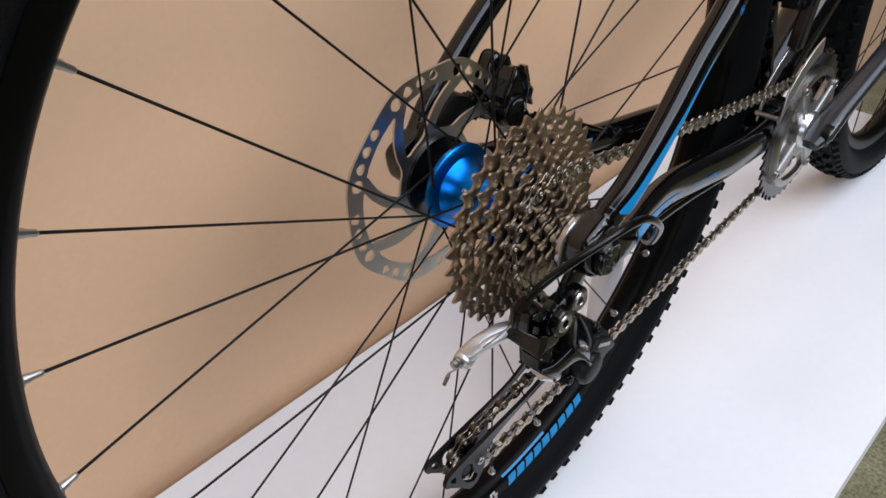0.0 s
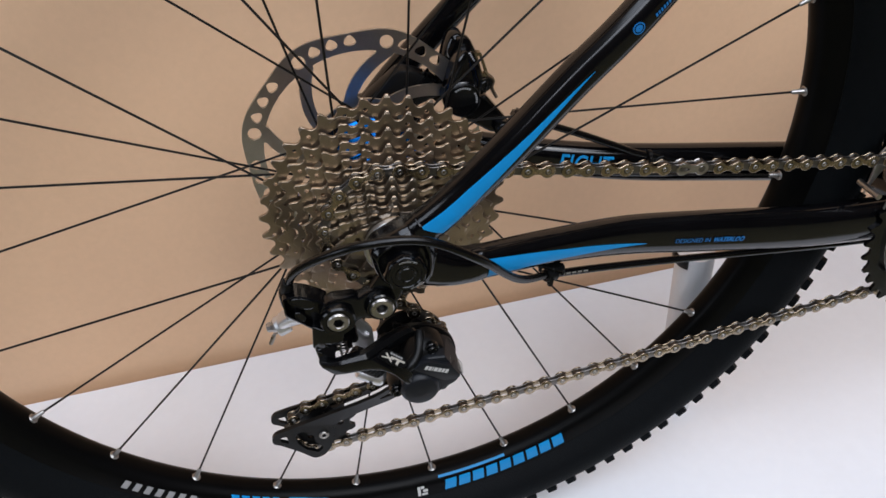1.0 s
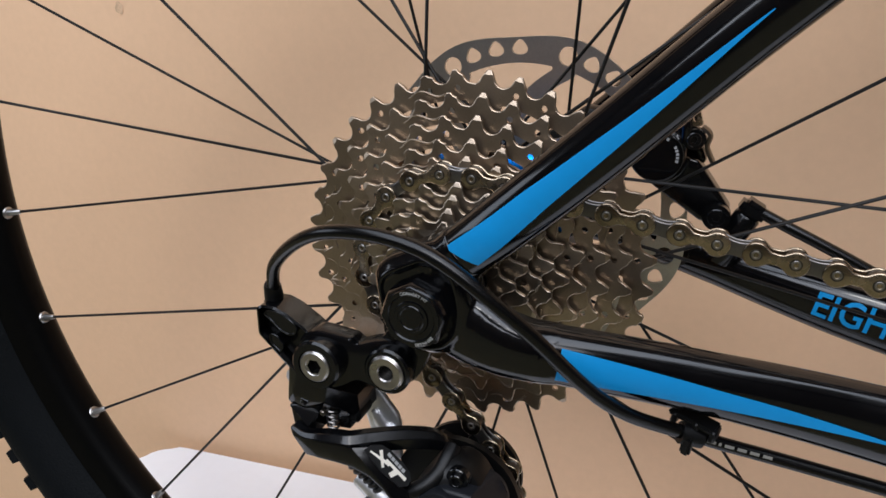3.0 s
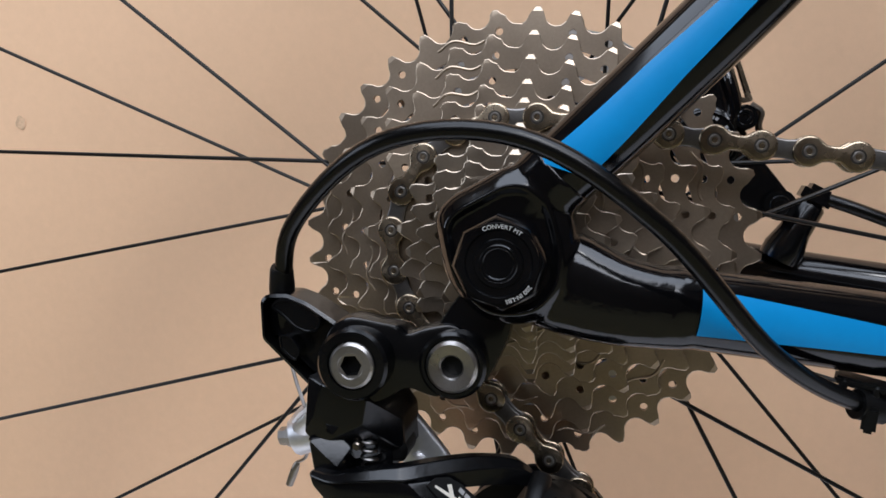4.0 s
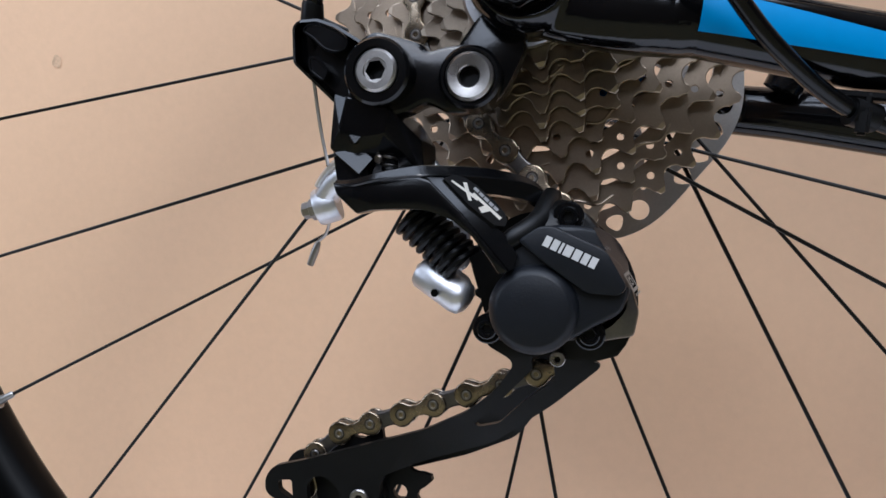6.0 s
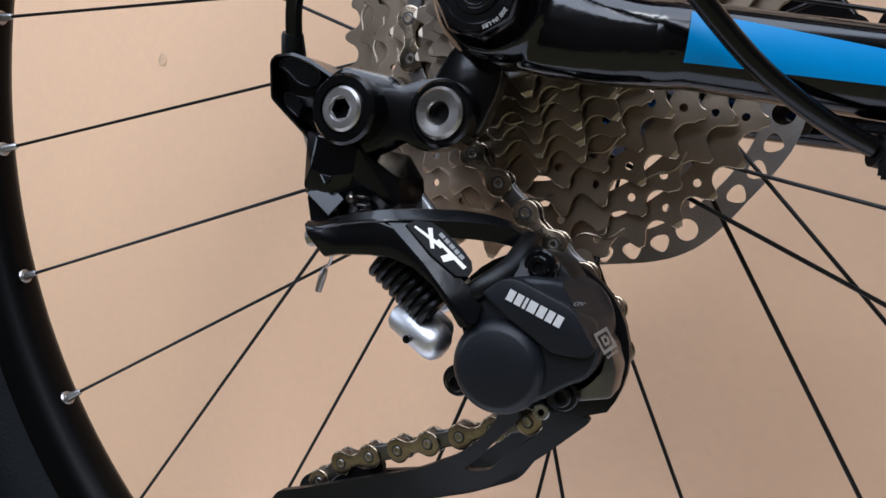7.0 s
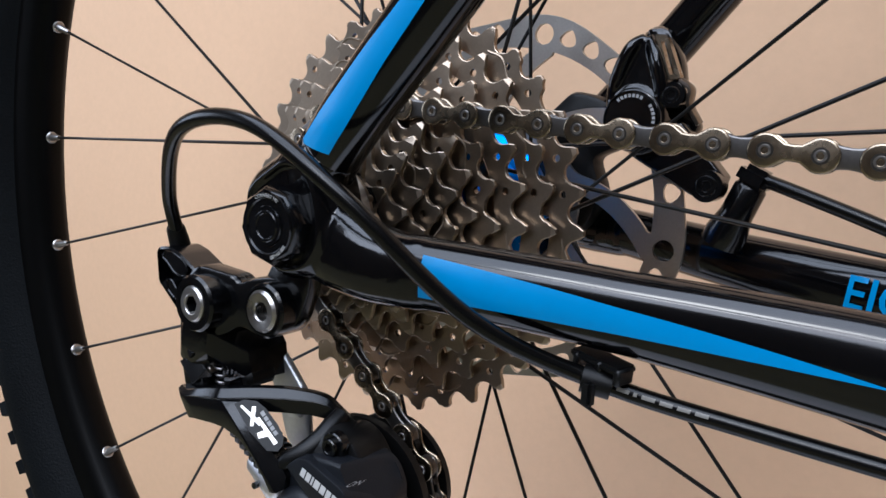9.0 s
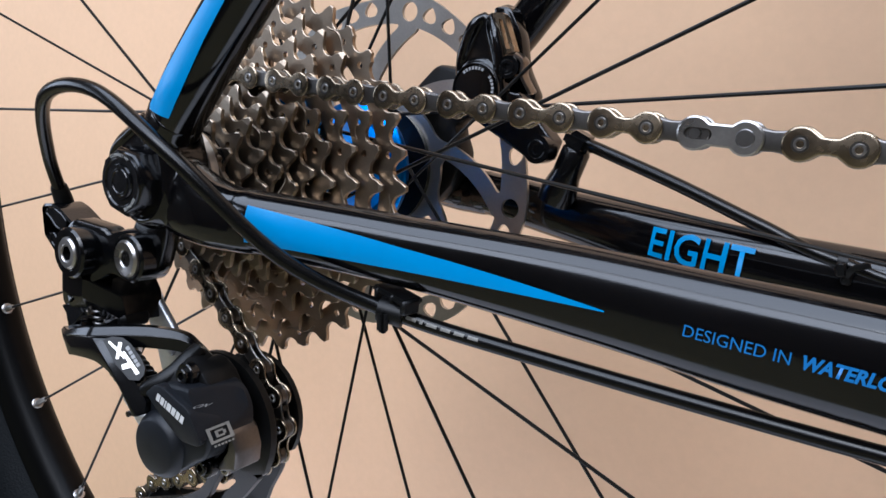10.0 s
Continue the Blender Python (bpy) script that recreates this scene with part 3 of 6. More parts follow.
bars(bm, [0.0011] * 20, 0.0019, lambda u, v: ss.on(s0 + 0.009 + u, -0.12 + v / 0.0098 - 0.15, 1, 0.0005), 0.3)
part("lettering", bm, M_DIMBLUE, ss_ob)
part("lettering", word_mesh("DESIGNED IN", 0.0033, lambda u, v: cs.on(cs.at_x(0.180) + u * 0.97, -0.12 + v / 0.0145, 1, 0.0008), "lettering", M_DIMBLUE), M_DIMBLUE, cs_ob, "small blue lettering")
part("lettering", word_mesh("WATERLOO", 0.0033, lambda u, v: cs.on(cs.at_x(0.180) + 0.0287 + u * 0.92, -0.12 + v / 0.0145, 1, 0.0008), "lettering", M_DIMBLUE, 0.00018, 0.22), M_DIMBLUE, cs_ob, "small bold slanted blue lettering")
part("lettering", word_mesh("EIGHT", 0.0118, lambda u, v: ncs.on(ncs.at_x(0.1385) + u * 0.86, -0.27 + v / 0.0132, 1, 0.0010), "lettering", M_BLUE, 0.00022), M_BLUE, ncs_ob, "thin blue lettering")


# ---- rear wheel: rim, spokes, tyre, hub ----
SPOKES, R_BED = 28, 0.298
WC = Vector((-0.0005, 0.0022, -0.0015))          # middle of the dished rim, in the plane of the spokes' bed
STEP = 2 * math.pi / SPOKES


def spoke_angle(i):
    return radians(-88) + (i - 8) * STEP


RIM_PROF = [(0.2975, 0.0), (0.2985, 0.0055), (0.3015, 0.0098), (0.3065, 0.0124), (0.3170, 0.0136), (0.3178, 0.0128), (0.3170, 0.0110), (0.3110, 0.0105), (0.3085, 0.0)]
TYRE_PROF = [(0.3120, 0.0104), (0.3168, 0.0124), (0.3190, 0.0152), (0.3230, 0.0197), (0.3290, 0.0245), (0.3360, 0.0273), (0.3430, 0.0277), (0.3490, 0.0258), (0.3543, 0.0214), (0.3574, 0.0145), (0.3586, 0.0070), (0.3590, 0.0)]


def both_sides(prof):
    return [(r, -d) for r, d in prof] + [(r, d) for r, d in reversed(prof[1:-1] if prof[0][1] == 0 else prof[:-1])]


def rim_point(a, r, lift=0.0007):
    """A point on the drive-side face of the rim or tyre."""
    prof = RIM_PROF[:5] if r < 0.3172 else TYRE_PROF[1:]
    d = float(np.interp(r, [p[0] for p in prof], [p[1] for p in prof]))
    return WC + Vector((r * math.cos(a), -d - lift, r * math.sin(a)))


def rim_mesh(centre):
    bm = bmesh.new()
    lathe(bm, both_sides(RIM_PROF), centre, (0, 1, 0), 168, closed=True)
    return bm


def tyre_mesh(centre):
    bm = bmesh.new()
    lathe(bm, both_sides(TYRE_PROF), centre, (0, 1, 0), 168, closed=True)
    return bm


def knob_at(a, tilt, y, r, twist=0.0):
    """Pose of a tread knob at angle a, leaning by tilt from the crown."""
    m = Matrix.Rotation(-a, 4, "Y") @ Matrix.Translation((r, y, 0)) @ Matrix.Rotation(tilt, 4, "Z") @ Matrix.Rotation(twist, 4, "X")
    return m


wheel_rim = part("rear_rim", rim_mesh(WC), M_RIM, bike, "satin black rim with blue and grey print")
rear_tyre = part("rear_tyre", tyre_mesh(WC), M_RUBBER, bike, "black knobbly rubber tyre")

# the knobs away from the chain side in one mesh; those of the near shoulder one by one further down
KNOBS = 116


def add_knob(bm, m, size):
    h, w, l = size
    v = [bm.verts.new(m @ Vector((x, y * w * (0.5 if x < h * 0.5 else 0.40), z * l * (0.5 if x < h * 0.5 else 0.38)))) for x in (-0.002, h) for y in (-1, 1) for z in (-1, 1)]
    for q in ((0, 1, 3, 2), (4, 6, 7, 5), (0, 4, 5, 1), (2, 3, 7, 6), (0, 2, 6, 4), (1, 5, 7, 3)):
        bm.faces.new([v[k] for k in q])


def far_knobs(centre, shoulders):
    bm = bmesh.new()
    for k in range(KNOBS):
        a = 2 * math.pi * k / KNOBS
        for sh in shoulders:
            add_knob(bm, Matrix.Translation(centre) @ knob_at(a + (0.010 if sh > 0 else 0.0), sh * 0.82, sh * 0.0200, 0.3545), (0.0052, 0.0095, 0.0104))
        for y in ((-0.0085, 0.0085) if k % 2 == 0 else (0.0,)):
            add_knob(bm, Matrix.Translation(centre) @ knob_at(a, y * 25, y, 0.3574, (0.2 if y > 0 else -0.2) if y else 0), (0.0062, 0.0105, 0.0120))
    return bm


tagged(part("tread", far_knobs(WC, (1,)), M_RUBBER, rear_tyre), kind="stuff")

HOLE_R, FL_D, FL_N = 0.0283, -0.0224, 0.0300
for i in range(SPOKES):
    a = spoke_angle(i)
    flange, sign = ((FL_D, -1), (FL_N, -1), (FL_D, 1), (FL_N, 1))[i % 4]
    b = a + sign * 2 * 2 * STEP
    hub_end = Vector((HOLE_R * math.cos(b), flange + (0.0018 if i % 8 < 4 else -0.0018), HOLE_R * math.sin(b)))
    rim_end = WC + Vector((R_BED * math.cos(a), 0.0, R_BED * math.sin(a)))
    way = (hub_end - rim_end).normalized()
    bm = bmesh.new()
    sweep(bm, [rim_end + way * 0.0065, rim_end + way * 0.03, hub_end - way * 0.02, hub_end], [0.00085, 0.00076, 0.00076, 0.00095], 8, (0, 1, 0.01))
    part("spoke", bm, M_SPOKE, wheel_rim)
    bm = bmesh.new()
    lathe(bm, [(0.0, -0.002), (0.0021, -0.002), (0.0021, 0.0035), (0.0017, 0.0045), (0.0016, 0.0085), (0.0010, 0.0095), (0, 0.0095)], rim_end, way, 12)
    lathe(bm, [(0.0020, -0.0012), (0.0034, -0.0008), (0.0036, 0.0004), (0.0030, 0.0010), (0.0021, 0.0010)], rim_end, (WC - rim_end).normalized(), 16)
    part("nipple", bm, M_NIPPLE, wheel_rim)


def rim_writing(a0, r0, turned=False):
    """Lays u along the rim from angle a0, and v towards the hub (or outward when turned)."""
    def place(u, v):
        r = r0 - v if not turned else r0 + v
        return rim_point(a0 + (u if not turned else -u) / r0, r)
    return place


bm = bmesh.new()
bars(bm, [0.0102] * 9, 0.0105, rim_writing(spoke_angle(8.10), 0.3142), 0.25, 0.22)
part("brand_print", bm, M_BLUE, wheel_rim, "blue block print on the rim")
bm = bmesh.new()
for u0, u1, v0, v1 in ((0.0, 0.0026, 0.0, 0.010), (0.0035, 0.0085, 0.0, 0.0026), (0.0048, 0.0090, 0.0036, 0.0068), (0.0030, 0.0062, 0.0078, 0.0100)):
    pl = rim_writing(spoke_angle(7.76), 0.3145)
    bm.faces.new([bm.verts.new(pl(u, v)) for u, v in ((u0, v0), (u1, v0), (u1, v1), (u0, v1))])
part("emblem", bm, M_PRINT, wheel_rim, "pale round emblem print on the rim")
bm = bmesh.new()
bars(bm, [0.0050] * 7, 0.0074, rim_writing(spoke_angle(4.22), 0.3126), 0.54, 0.0)
bars(bm, [0.0026] * 5 + [0.0008, 0.0026, 0.0026], 0.0046, rim_writing(spoke_angle(5.14), 0.3128), 0.25, 0.0)
part("model_print", bm, M_DIMPRINT, wheel_rim, "pale grey print on the rim")
# blue flash: five slanted bars, then a long tapering block
bm = bmesh.new()
bars(bm, [0.0066, 0.0066, 0.0064, 0.0062, 0.0060], 0.0150, rim_writing(spoke_angle(5.56), 0.3160), 0.16, -0.55)
pl = rim_writing(spoke_angle(6.24), 0.3160)
span = [(0.0, 0.0, 0.0150), (0.012, 0.0, 0.0150), (0.034, 0.0, 0.0140), (0.038, 0.0, 0.0105), (0.066, 0.0, 0.0098), (0.074, 0.0, 0.0035)]
rows = []
for k in range(29):
    u = 0.074 * k / 28
    v0 = np.interp(u, [s[0] for s in span], [s[1] for s in span])
    v1 = np.interp(u, [s[0] for s in span], [s[2] for s in span])
    rows.append([bm.verts.new(pl(u - 0.45 * v, v)) for v in np.linspace(v0, v1, 4)])
for p, q in zip(rows, rows[1:]):
    for j in range(3):
        bm.faces.new((p[j], p[j + 1], q[j + 1], q[j]))
part("flash_print", bm, M_BLUE, wheel_rim, "blue flash print on the rim")
bm = bmesh.new()
bars(bm, [0.0125] * 9, 0.0140, rim_writing(spoke_angle(8.05), 0.3225, True), 0.63, 0.2)
part("brand_print", bm, M_TYREPRINT, rear_tyre, "worn grey block print on the sidewall")
# a thin blue line on the rim's inner edge
bm = bmesh.new()
rows = [[bm.verts.new(rim_point(spoke_angle(8.05 + 0.9 * k / 16), r)) for r in (0.2999, 0.3012)] for k in range(17)]
for p, q in zip(rows, rows[1:]):
    bm.faces.new((p[0], p[1], q[1], q[0]))
part("pinstripe", bm, M_BLUE, wheel_rim)

# hub
bm = bmesh.new()
lathe(bm, [(0.008, -0.0280), (0.0200, -0.0280), (0.0210, -0.0255), (0.0303, -0.0242), (0.0310, -0.0234), (0.0310, -0.0212), (0.0300, -0.0200), (0.0235, -0.0185),
           (0.0195, -0.0130), (0.0165, -0.0050), (0.0158, 0.0050), (0.0165, 0.0130), (0.0195, 0.0210), (0.0230, 0.0260), (0.0300, 0.0278), (0.0310, 0.0290),
           (0.0310, 0.0312), (0.0300, 0.0325), (0.0215, 0.0340), (0.008, 0.0340)], (0, 0, 0), (0, 1, 0), 64)
hub = part("rear_hub", bm, M_ANOD, bike, "bright blue anodised hub")
bm = bmesh.new()
for row in range(2):
    bars(bm, [0.0021] * 6, 0.0026, lambda u, v: Vector((-0.0166 * math.cos(v / 0.0166 + 0.55 - row * 0.3), 0.001 + u, 0.0166 * math.sin(v / 0.0166 + 0.55 - row * 0.3))), 0.3)
part("lettering", bm, M_PRINT, hub)
bm = bmesh.new()
lathe(bm, [(0.008, 0.0341), (0.0208, 0.0341), (0.0205, 0.0360), (0.0178, 0.0380), (0.0178, 0.0450), (0.0215, 0.0470), (0.0295, 0.0480), (0.0295, 0.0504), (0.008, 0.0504)], (0, 0, 0), (0, 1, 0), 48)
part("disc_mount", bm, M_DERA, hub, "black rotor mount of the hub")
for y0, y1, r in ((-0.0715, -0.0665, 0.0105), (0.0500, 0.0715, 0.0125)):
    bm = bmesh.new()
    lathe(bm, [(0.006, y0), (r - 0.0006, y0), (r, y0 + 0.0008), (r, y1 - 0.0008), (r - 0.0006, y1), (0.006, y1)], (0, 0, 0), (0, 1, 0), 32)
    part("end_cap", bm, M_DERA, hub)

# brake rotor
ROTOR_Y = 0.0515


def rotor():
    bm = bmesh.new()
    arms, first = 8, radians(72)
    outer = []
    for k in range(240):
        w = 2 * math.pi * k / 240
        r = 0.0816 + 0.0014 * math.cos((w - first) * arms + 0.4)
        outer.append((r * math.cos(w), r * math.sin(w)))
    loops = [outer, ring2d(0, 0, 0.0185, 40)]
    for k in range(arms):
        a0 = first + 2 * math.pi * k / arms
        step = 2 * math.pi / arms
        edge = [(0.0684, a0 + 0.08 + (step - 0.165) * u) for u in np.linspace(0, 1, 10)]
        edge += [(0.0668 - 0.0298 * u, a0 + step - 0.085 + 0.43 * u) for u in np.linspace(0, 1, 8)]
        edge += [(0.0350, a0 + step + 0.27 - 0.36 * u) for u in np.linspace(0, 1, 5)]
        edge += [(0.0370 + 0.0298 * u, a0 + 0.580 - 0.50 * u) for u in np.linspace(0, 1, 8)]
        loops.append(fillet([(r * math.cos(w), r * math.sin(w)) for r, w in edge], 0.0045, 3))
        for j in range(4):                              # drilled braking track: one large oval and three drops
            w = a0 - radians(9.0) * j
            r, along, across = (0.0748, 0.0056, 0.0045) if j == 0 else (0.0757, 0.0046, 0.0036)
            hole = []
            for v in np.linspace(0, 2 * math.pi, 16, endpoint=False):
                taper = 1.0 if j == 0 else 1.0 - 0.42 * math.cos(v)
                dr, dt = across * math.cos(v), along * 0.8 * math.sin(v) * taper
                hole.append(((r + dr) * math.cos(w) - dt * math.sin(w), (r + dr) * math.sin(w) + dt * math.cos(w)))
            loops.append(hole)
    for k in range(6):
        w = math.pi / 3 * k + 0.3
        loops.append(ring2d(0.0245 * math.cos(w), 0.0245 * math.sin(w), 0.0026, 12))
    plate(bm, loops, ROTOR_Y - 0.0009, ROTOR_Y + 0.0009)
    return bm


rotor_ob = part("brake_rotor", rotor(), M_ROTOR, bike, "drilled steel disc brake rotor", 30)
for k in range(6):
    w = math.pi / 3 * k + 0.3
    bm = bmesh.new()
    hex_socket(bm, (0.0245 * math.cos(w), ROTOR_Y + 0.0035, 0.0245 * math.sin(w)), 0.0042, 0.0025, (0, 1, 0))
    part("rotor_bolt", bm, [M_DERA, M_DARK], rotor_ob)


# ---- cassette ----
TEETH = [11, 13, 15, 17, 19, 21, 24, 28, 32, 36]
COG_Y = [-0.0648 + 0.00395 * k for k in range(10)]


def pitch_r(n):
    return 0.00635 / math.sin(math.pi / n)


def tooth_loop(n, turn, tip=0.0020):
    """The outline of a sprocket: round roller seats and blunt teeth, in sets of six of which two are low waves for the shifting."""
    p = pitch_r(n)
    out, step = [], 2 * math.pi / n
    half = p * step / 2
    for k in range(n):
        a = turn + k * step
        kind = k % 6
        lean = (0.0, 0.0003, -0.0002, 0.0007, 0.0008, 0.0)[kind]
        top = tip * (1.0, 0.95, 1.0, 0.8, 0.5, 0.9)[kind]
        seat = -0.0034 if kind in (3, 4) else -0.0039
        flank = [(half - 0.0039 * math.sin(f), seat + 0.0039 * (1 - math.cos(f))) for f in (0.0, 0.42, 0.82, 1.12, 1.33)] + [(0.00178, top * 0.24), (0.00118, top * 0.68), (0.00082, top)]
        for d, r in [(-d + (lean if r > 0 else 0), r) for d, r in flank] + [(d + (lean if r > 0 else 0), r) for d, r in reversed(flank[1:])]:
            w = a + d / p
            out.append(((p + r) * math.cos(w), (p + r) * math.sin(w)))
    return out


def sprocket(n, y, turn, inner, windows, small):
    p = pitch_r(n)

    def thick(sign):
        def f(x, z):
            r = math.hypot(x, z)
            kind = round((math.atan2(z, x) - turn) * n / (2 * math.pi)) % n % 6
            u = min(1.0, max(0.0, (r - p - 0.0004) / 0.0016)) * (1.0 if kind in (0, 1, 2) else 0.35)
            return y + sign * 0.00085 + (0.0 if sign > 0 else 0.00062 * u)
        return f

    bm = bmesh.new()
    loops = [tooth_loop(n, turn), ring2d(0, 0, inner, 48)]
    for k in range(windows):
        w = turn + 2 * math.pi * k / windows
        r0, r1, half = inner + 0.0040, p - 0.0100, 0.36 * 2 * math.pi / windows
        loop = [(r1, w + half * u) for u in np.linspace(-1, 1, 8)] + [(r0, w + half * 0.85 * u) for u in np.linspace(1, -1, 8)]
        loops.append(fillet([(r * math.cos(v), r * math.sin(v)) for r, v in loop], 0.002, 2))
    for k in range(n):
        if k % small in ((0, 1) if n >= 24 else (0,)):
            w = turn + 2 * math.pi * k / n
            loops.append(ring2d((p - 0.0053) * math.cos(w), (p - 0.0053) * math.sin(w), 0.00130, 10))
    plate(bm, loops, thick(-1), thick(1), rim_cut=0.00025)
    # pressed shifting ramps on the near face: a wave below two teeth of each six, and a short seam
    for k in range(n):
        if k % 6 == 4:
            line = []
            for u in np.linspace(-0.55, 0.8, 15):
                w, r = turn + 2 * math.pi * (k + u) / n, p - 0.0062 + 0.0020 * u + 0.0011 * math.cos(2 * math.pi * (u - 0.3) / 1.15)
                line.append((r * math.cos(w), y - 0.00070, r * math.sin(w)))
            sweep(bm, line, [(0.00055, 0.0004)] * 2, 8, (0, 1, 0))
        elif k % 6 == 1:
            w = turn + 2 * math.pi * (k + 0.5) / n
            block(bm, Matrix.Rotation(-w, 4, "Y") @ Matrix.Translation((p - 0.0075, y - 0.00082, 0)), (0.0060, 0.0002, 0.00022))
    return bm


random.seed(4)
bm = bmesh.new()
lathe(bm, [(0.012, -0.0648), (0.0172, -0.0648), (0.0172, -0.0290), (0.012, -0.0290)], (0, 0, 0), (0, 1, 0), 36)
cassette = part("cassette", bm, M_DERA, bike, "ten-speed nickel-plated steel cassette")
for y in (-0.0312, -0.0351, -0.0390):
    bm = bmesh.new()
    lathe(bm, [(0.0165, -0.0010), (0.0205, -0.0010), (0.0205, 0.0010), (0.0165, 0.0010)], (0, y, 0), (0, 1, 0), 36, closed=True)
    for k in range(5):
        w = 2 * math.pi * k / 5 + y * 20
        block(bm, Matrix.Rotation(-w, 4, "Y") @ Matrix.Translation((0.0310, y, 0)), (0.024, 0.0020, 0.015), 0.0006, 1)
    part("carrier", bm, M_ANOD, cassette, "blue anodised carrier arms")
for k, (n, y) in enumerate(zip(TEETH, COG_Y)):
    big = n >= 24
    bm = sprocket(n, y, math.radians(84.6 - 0.06 * n) - 4 * math.pi / n, 0.0175 if n < 19 else (0.0205 if n < 24 else pitch_r(n) * 0.52), 0 if not big else (7 if n < 30 else 9), 5 if n < 24 else 3)
    part("sprocket", bm, M_NICKEL if n >= 21 else M_NICKEL_S, cassette, "", 14)
bm = bmesh.new()
lathe(bm, [(0.0115, -0.0708), (0.0176, -0.0708), (0.0185, -0.0698), (0.0185, -0.0666), (0.0115, -0.0666)], (0, 0, 0), (0, 1, 0), 48)
for k in range(36):
    w = 2 * math.pi * k / 36
    block(bm, Matrix.Rotation(-w, 4, "Y") @ Matrix.Translation((0.0146, -0.0709, 0)), (0.0024, 0.0006, 0.0008))
part("lockring", bm, M_ALU, cassette, "silver serrated lockring")

# ---- chain: round chainring, tension pulley, guide pulley and sprocket ----
GUIDE, TENS, R_P = Vector((0.002, -0.0520, -0.095)), Vector((-0.0674, -0.0420, -0.1630)), pitch_r(11)
RING_N = 26
WHEELS = [((BB.x, BB.z), pitch_r(RING_N), -1, -0.0470), ((TENS.x, TENS.z), R_P, -1, TENS.y), ((GUIDE.x, GUIDE.z), R_P, 1, GUIDE.y), ((0.0, 0.0), pitch_r(19), -1, COG_Y[4])]


def belt(wheels):
    """The line of a belt over wheels of (centre, radius, sense, y); -1 turns clockwise as seen from -y. Points with even spacing of about 1 mm."""
    seg = []
    n = len(wheels)
    for i in range(n):
        (c0, r0, s0, y0), (c1, r1, s1, y1) = wheels[i], wheels[(i + 1) % n]
        c0, c1 = np.array(c0), np.array(c1)
        d = c1 - c0
        L = np.linalg.norm(d)
        base = math.atan2(d[1], d[0])
        # the left-hand normal of the straight run keeps its signed distance from both centres
        w = base + math.acos(max(-1, min(1, (s1 * r1 - s0 * r0) / L)))
        left = np.array([math.cos(w), math.sin(w)])
        seg.append((c0 - s0 * r0 * left, c1 - s1 * r1 * left, y0, y1))
    pts = []
    for i in range(n):
        p, q, y0, y1 = seg[i]
        c1, r1, s1, _ = wheels[(i + 1) % n]
        m = max(2, int(np.linalg.norm(q - p) / 0.001))
        for u in np.linspace(0, 1, m, endpoint=False):
            xz = p + (q - p) * u
            if i == n - 1:
                xz = xz - np.array([0.0, 4 * 0.0043 * u * (1 - u)])      # the slack upper run sags
            pts.append((xz[0], y0 + (y1 - y0) * u, xz[1]))
        nxt = seg[(i + 1) % n][0]
        a0, a1 = math.atan2(*(q - np.array(c1))[::-1]), math.atan2(*(nxt - np.array(c1))[::-1])
        turn = (a1 - a0) * s1 % (2 * math.pi)
        m = max(2, int(turn * r1 / 0.001))
        for u in np.linspace(0, 1, m, endpoint=False):
            a = a0 + s1 * turn * u
            pts.append((c1[0] + r1 * math.cos(a), y1, c1[1] + r1 * math.sin(a)))
    return np.array(pts)


loop = belt(WHEELS)
run = np.r_[0, np.cumsum(np.linalg.norm(np.diff(np.vstack([loop, loop[:1]]), axis=0), axis=1))]
LINKS = 2 * round(run[-1] / 0.0254)
OFFSET = 0.002
pins = [Vector([np.interp((OFFSET + run[-1] * k / LINKS) % run[-1], run, np.r_[loop[:, c], loop[:1, c]]) for c in range(3)]) for k in range(LINKS)]


def link_plate(bm, y, t, half=0.00635, r=0.0046, waist=0.0021):
    pts = []
    for s in (1, -1):
        for k in range(15):
            w = math.pi * (-0.64 + 1.28 * k / 14)
            pts.append((s * (half + r * math.cos(w)), s * r * math.sin(w)))
        pts += [(s * half * 0.30, s * waist * 1.06), (0.0, s * waist), (-s * half * 0.30, s * waist * 1.06)]
    plate(bm, [pts], y - t / 2, y + t / 2, 0.00065, 3)


def outer_link():
    bm = bmesh.new()
    for s in (-1, 1):
        link_plate(bm, s * 0.00252, 0.0010, r=0.0044)
    n = len(bm.faces)
    for x in (-0.00635, 0.00635):
        lathe(bm, [(0.0, -0.00290), (0.0008, -0.00290), (0.0010, -0.0034), (0.0014, -0.0034), (0.00155, -0.0031), (0.0016, -0.00306), (0.0021, -0.00306), (0.0021, 0.0030), (0.0014, 0.0033), (0, 0.0033)], (x, 0, 0), (0, 1, 0), 20)
    bm.faces.ensure_lookup_table()
    for f in bm.faces[n:]:
        c = f.calc_center_median()
        r = math.hypot(abs(c.x) - 0.00635, c.z)
        f.material_index = 2 if c.y < 0 and (r > 0.0015 or r < 0.0007) else 3 if c.y < 0 else 1
    return finish(bm, "outer_link", [M_LINK_O, M_LINK_I, M_RIVET, M_STEEL])


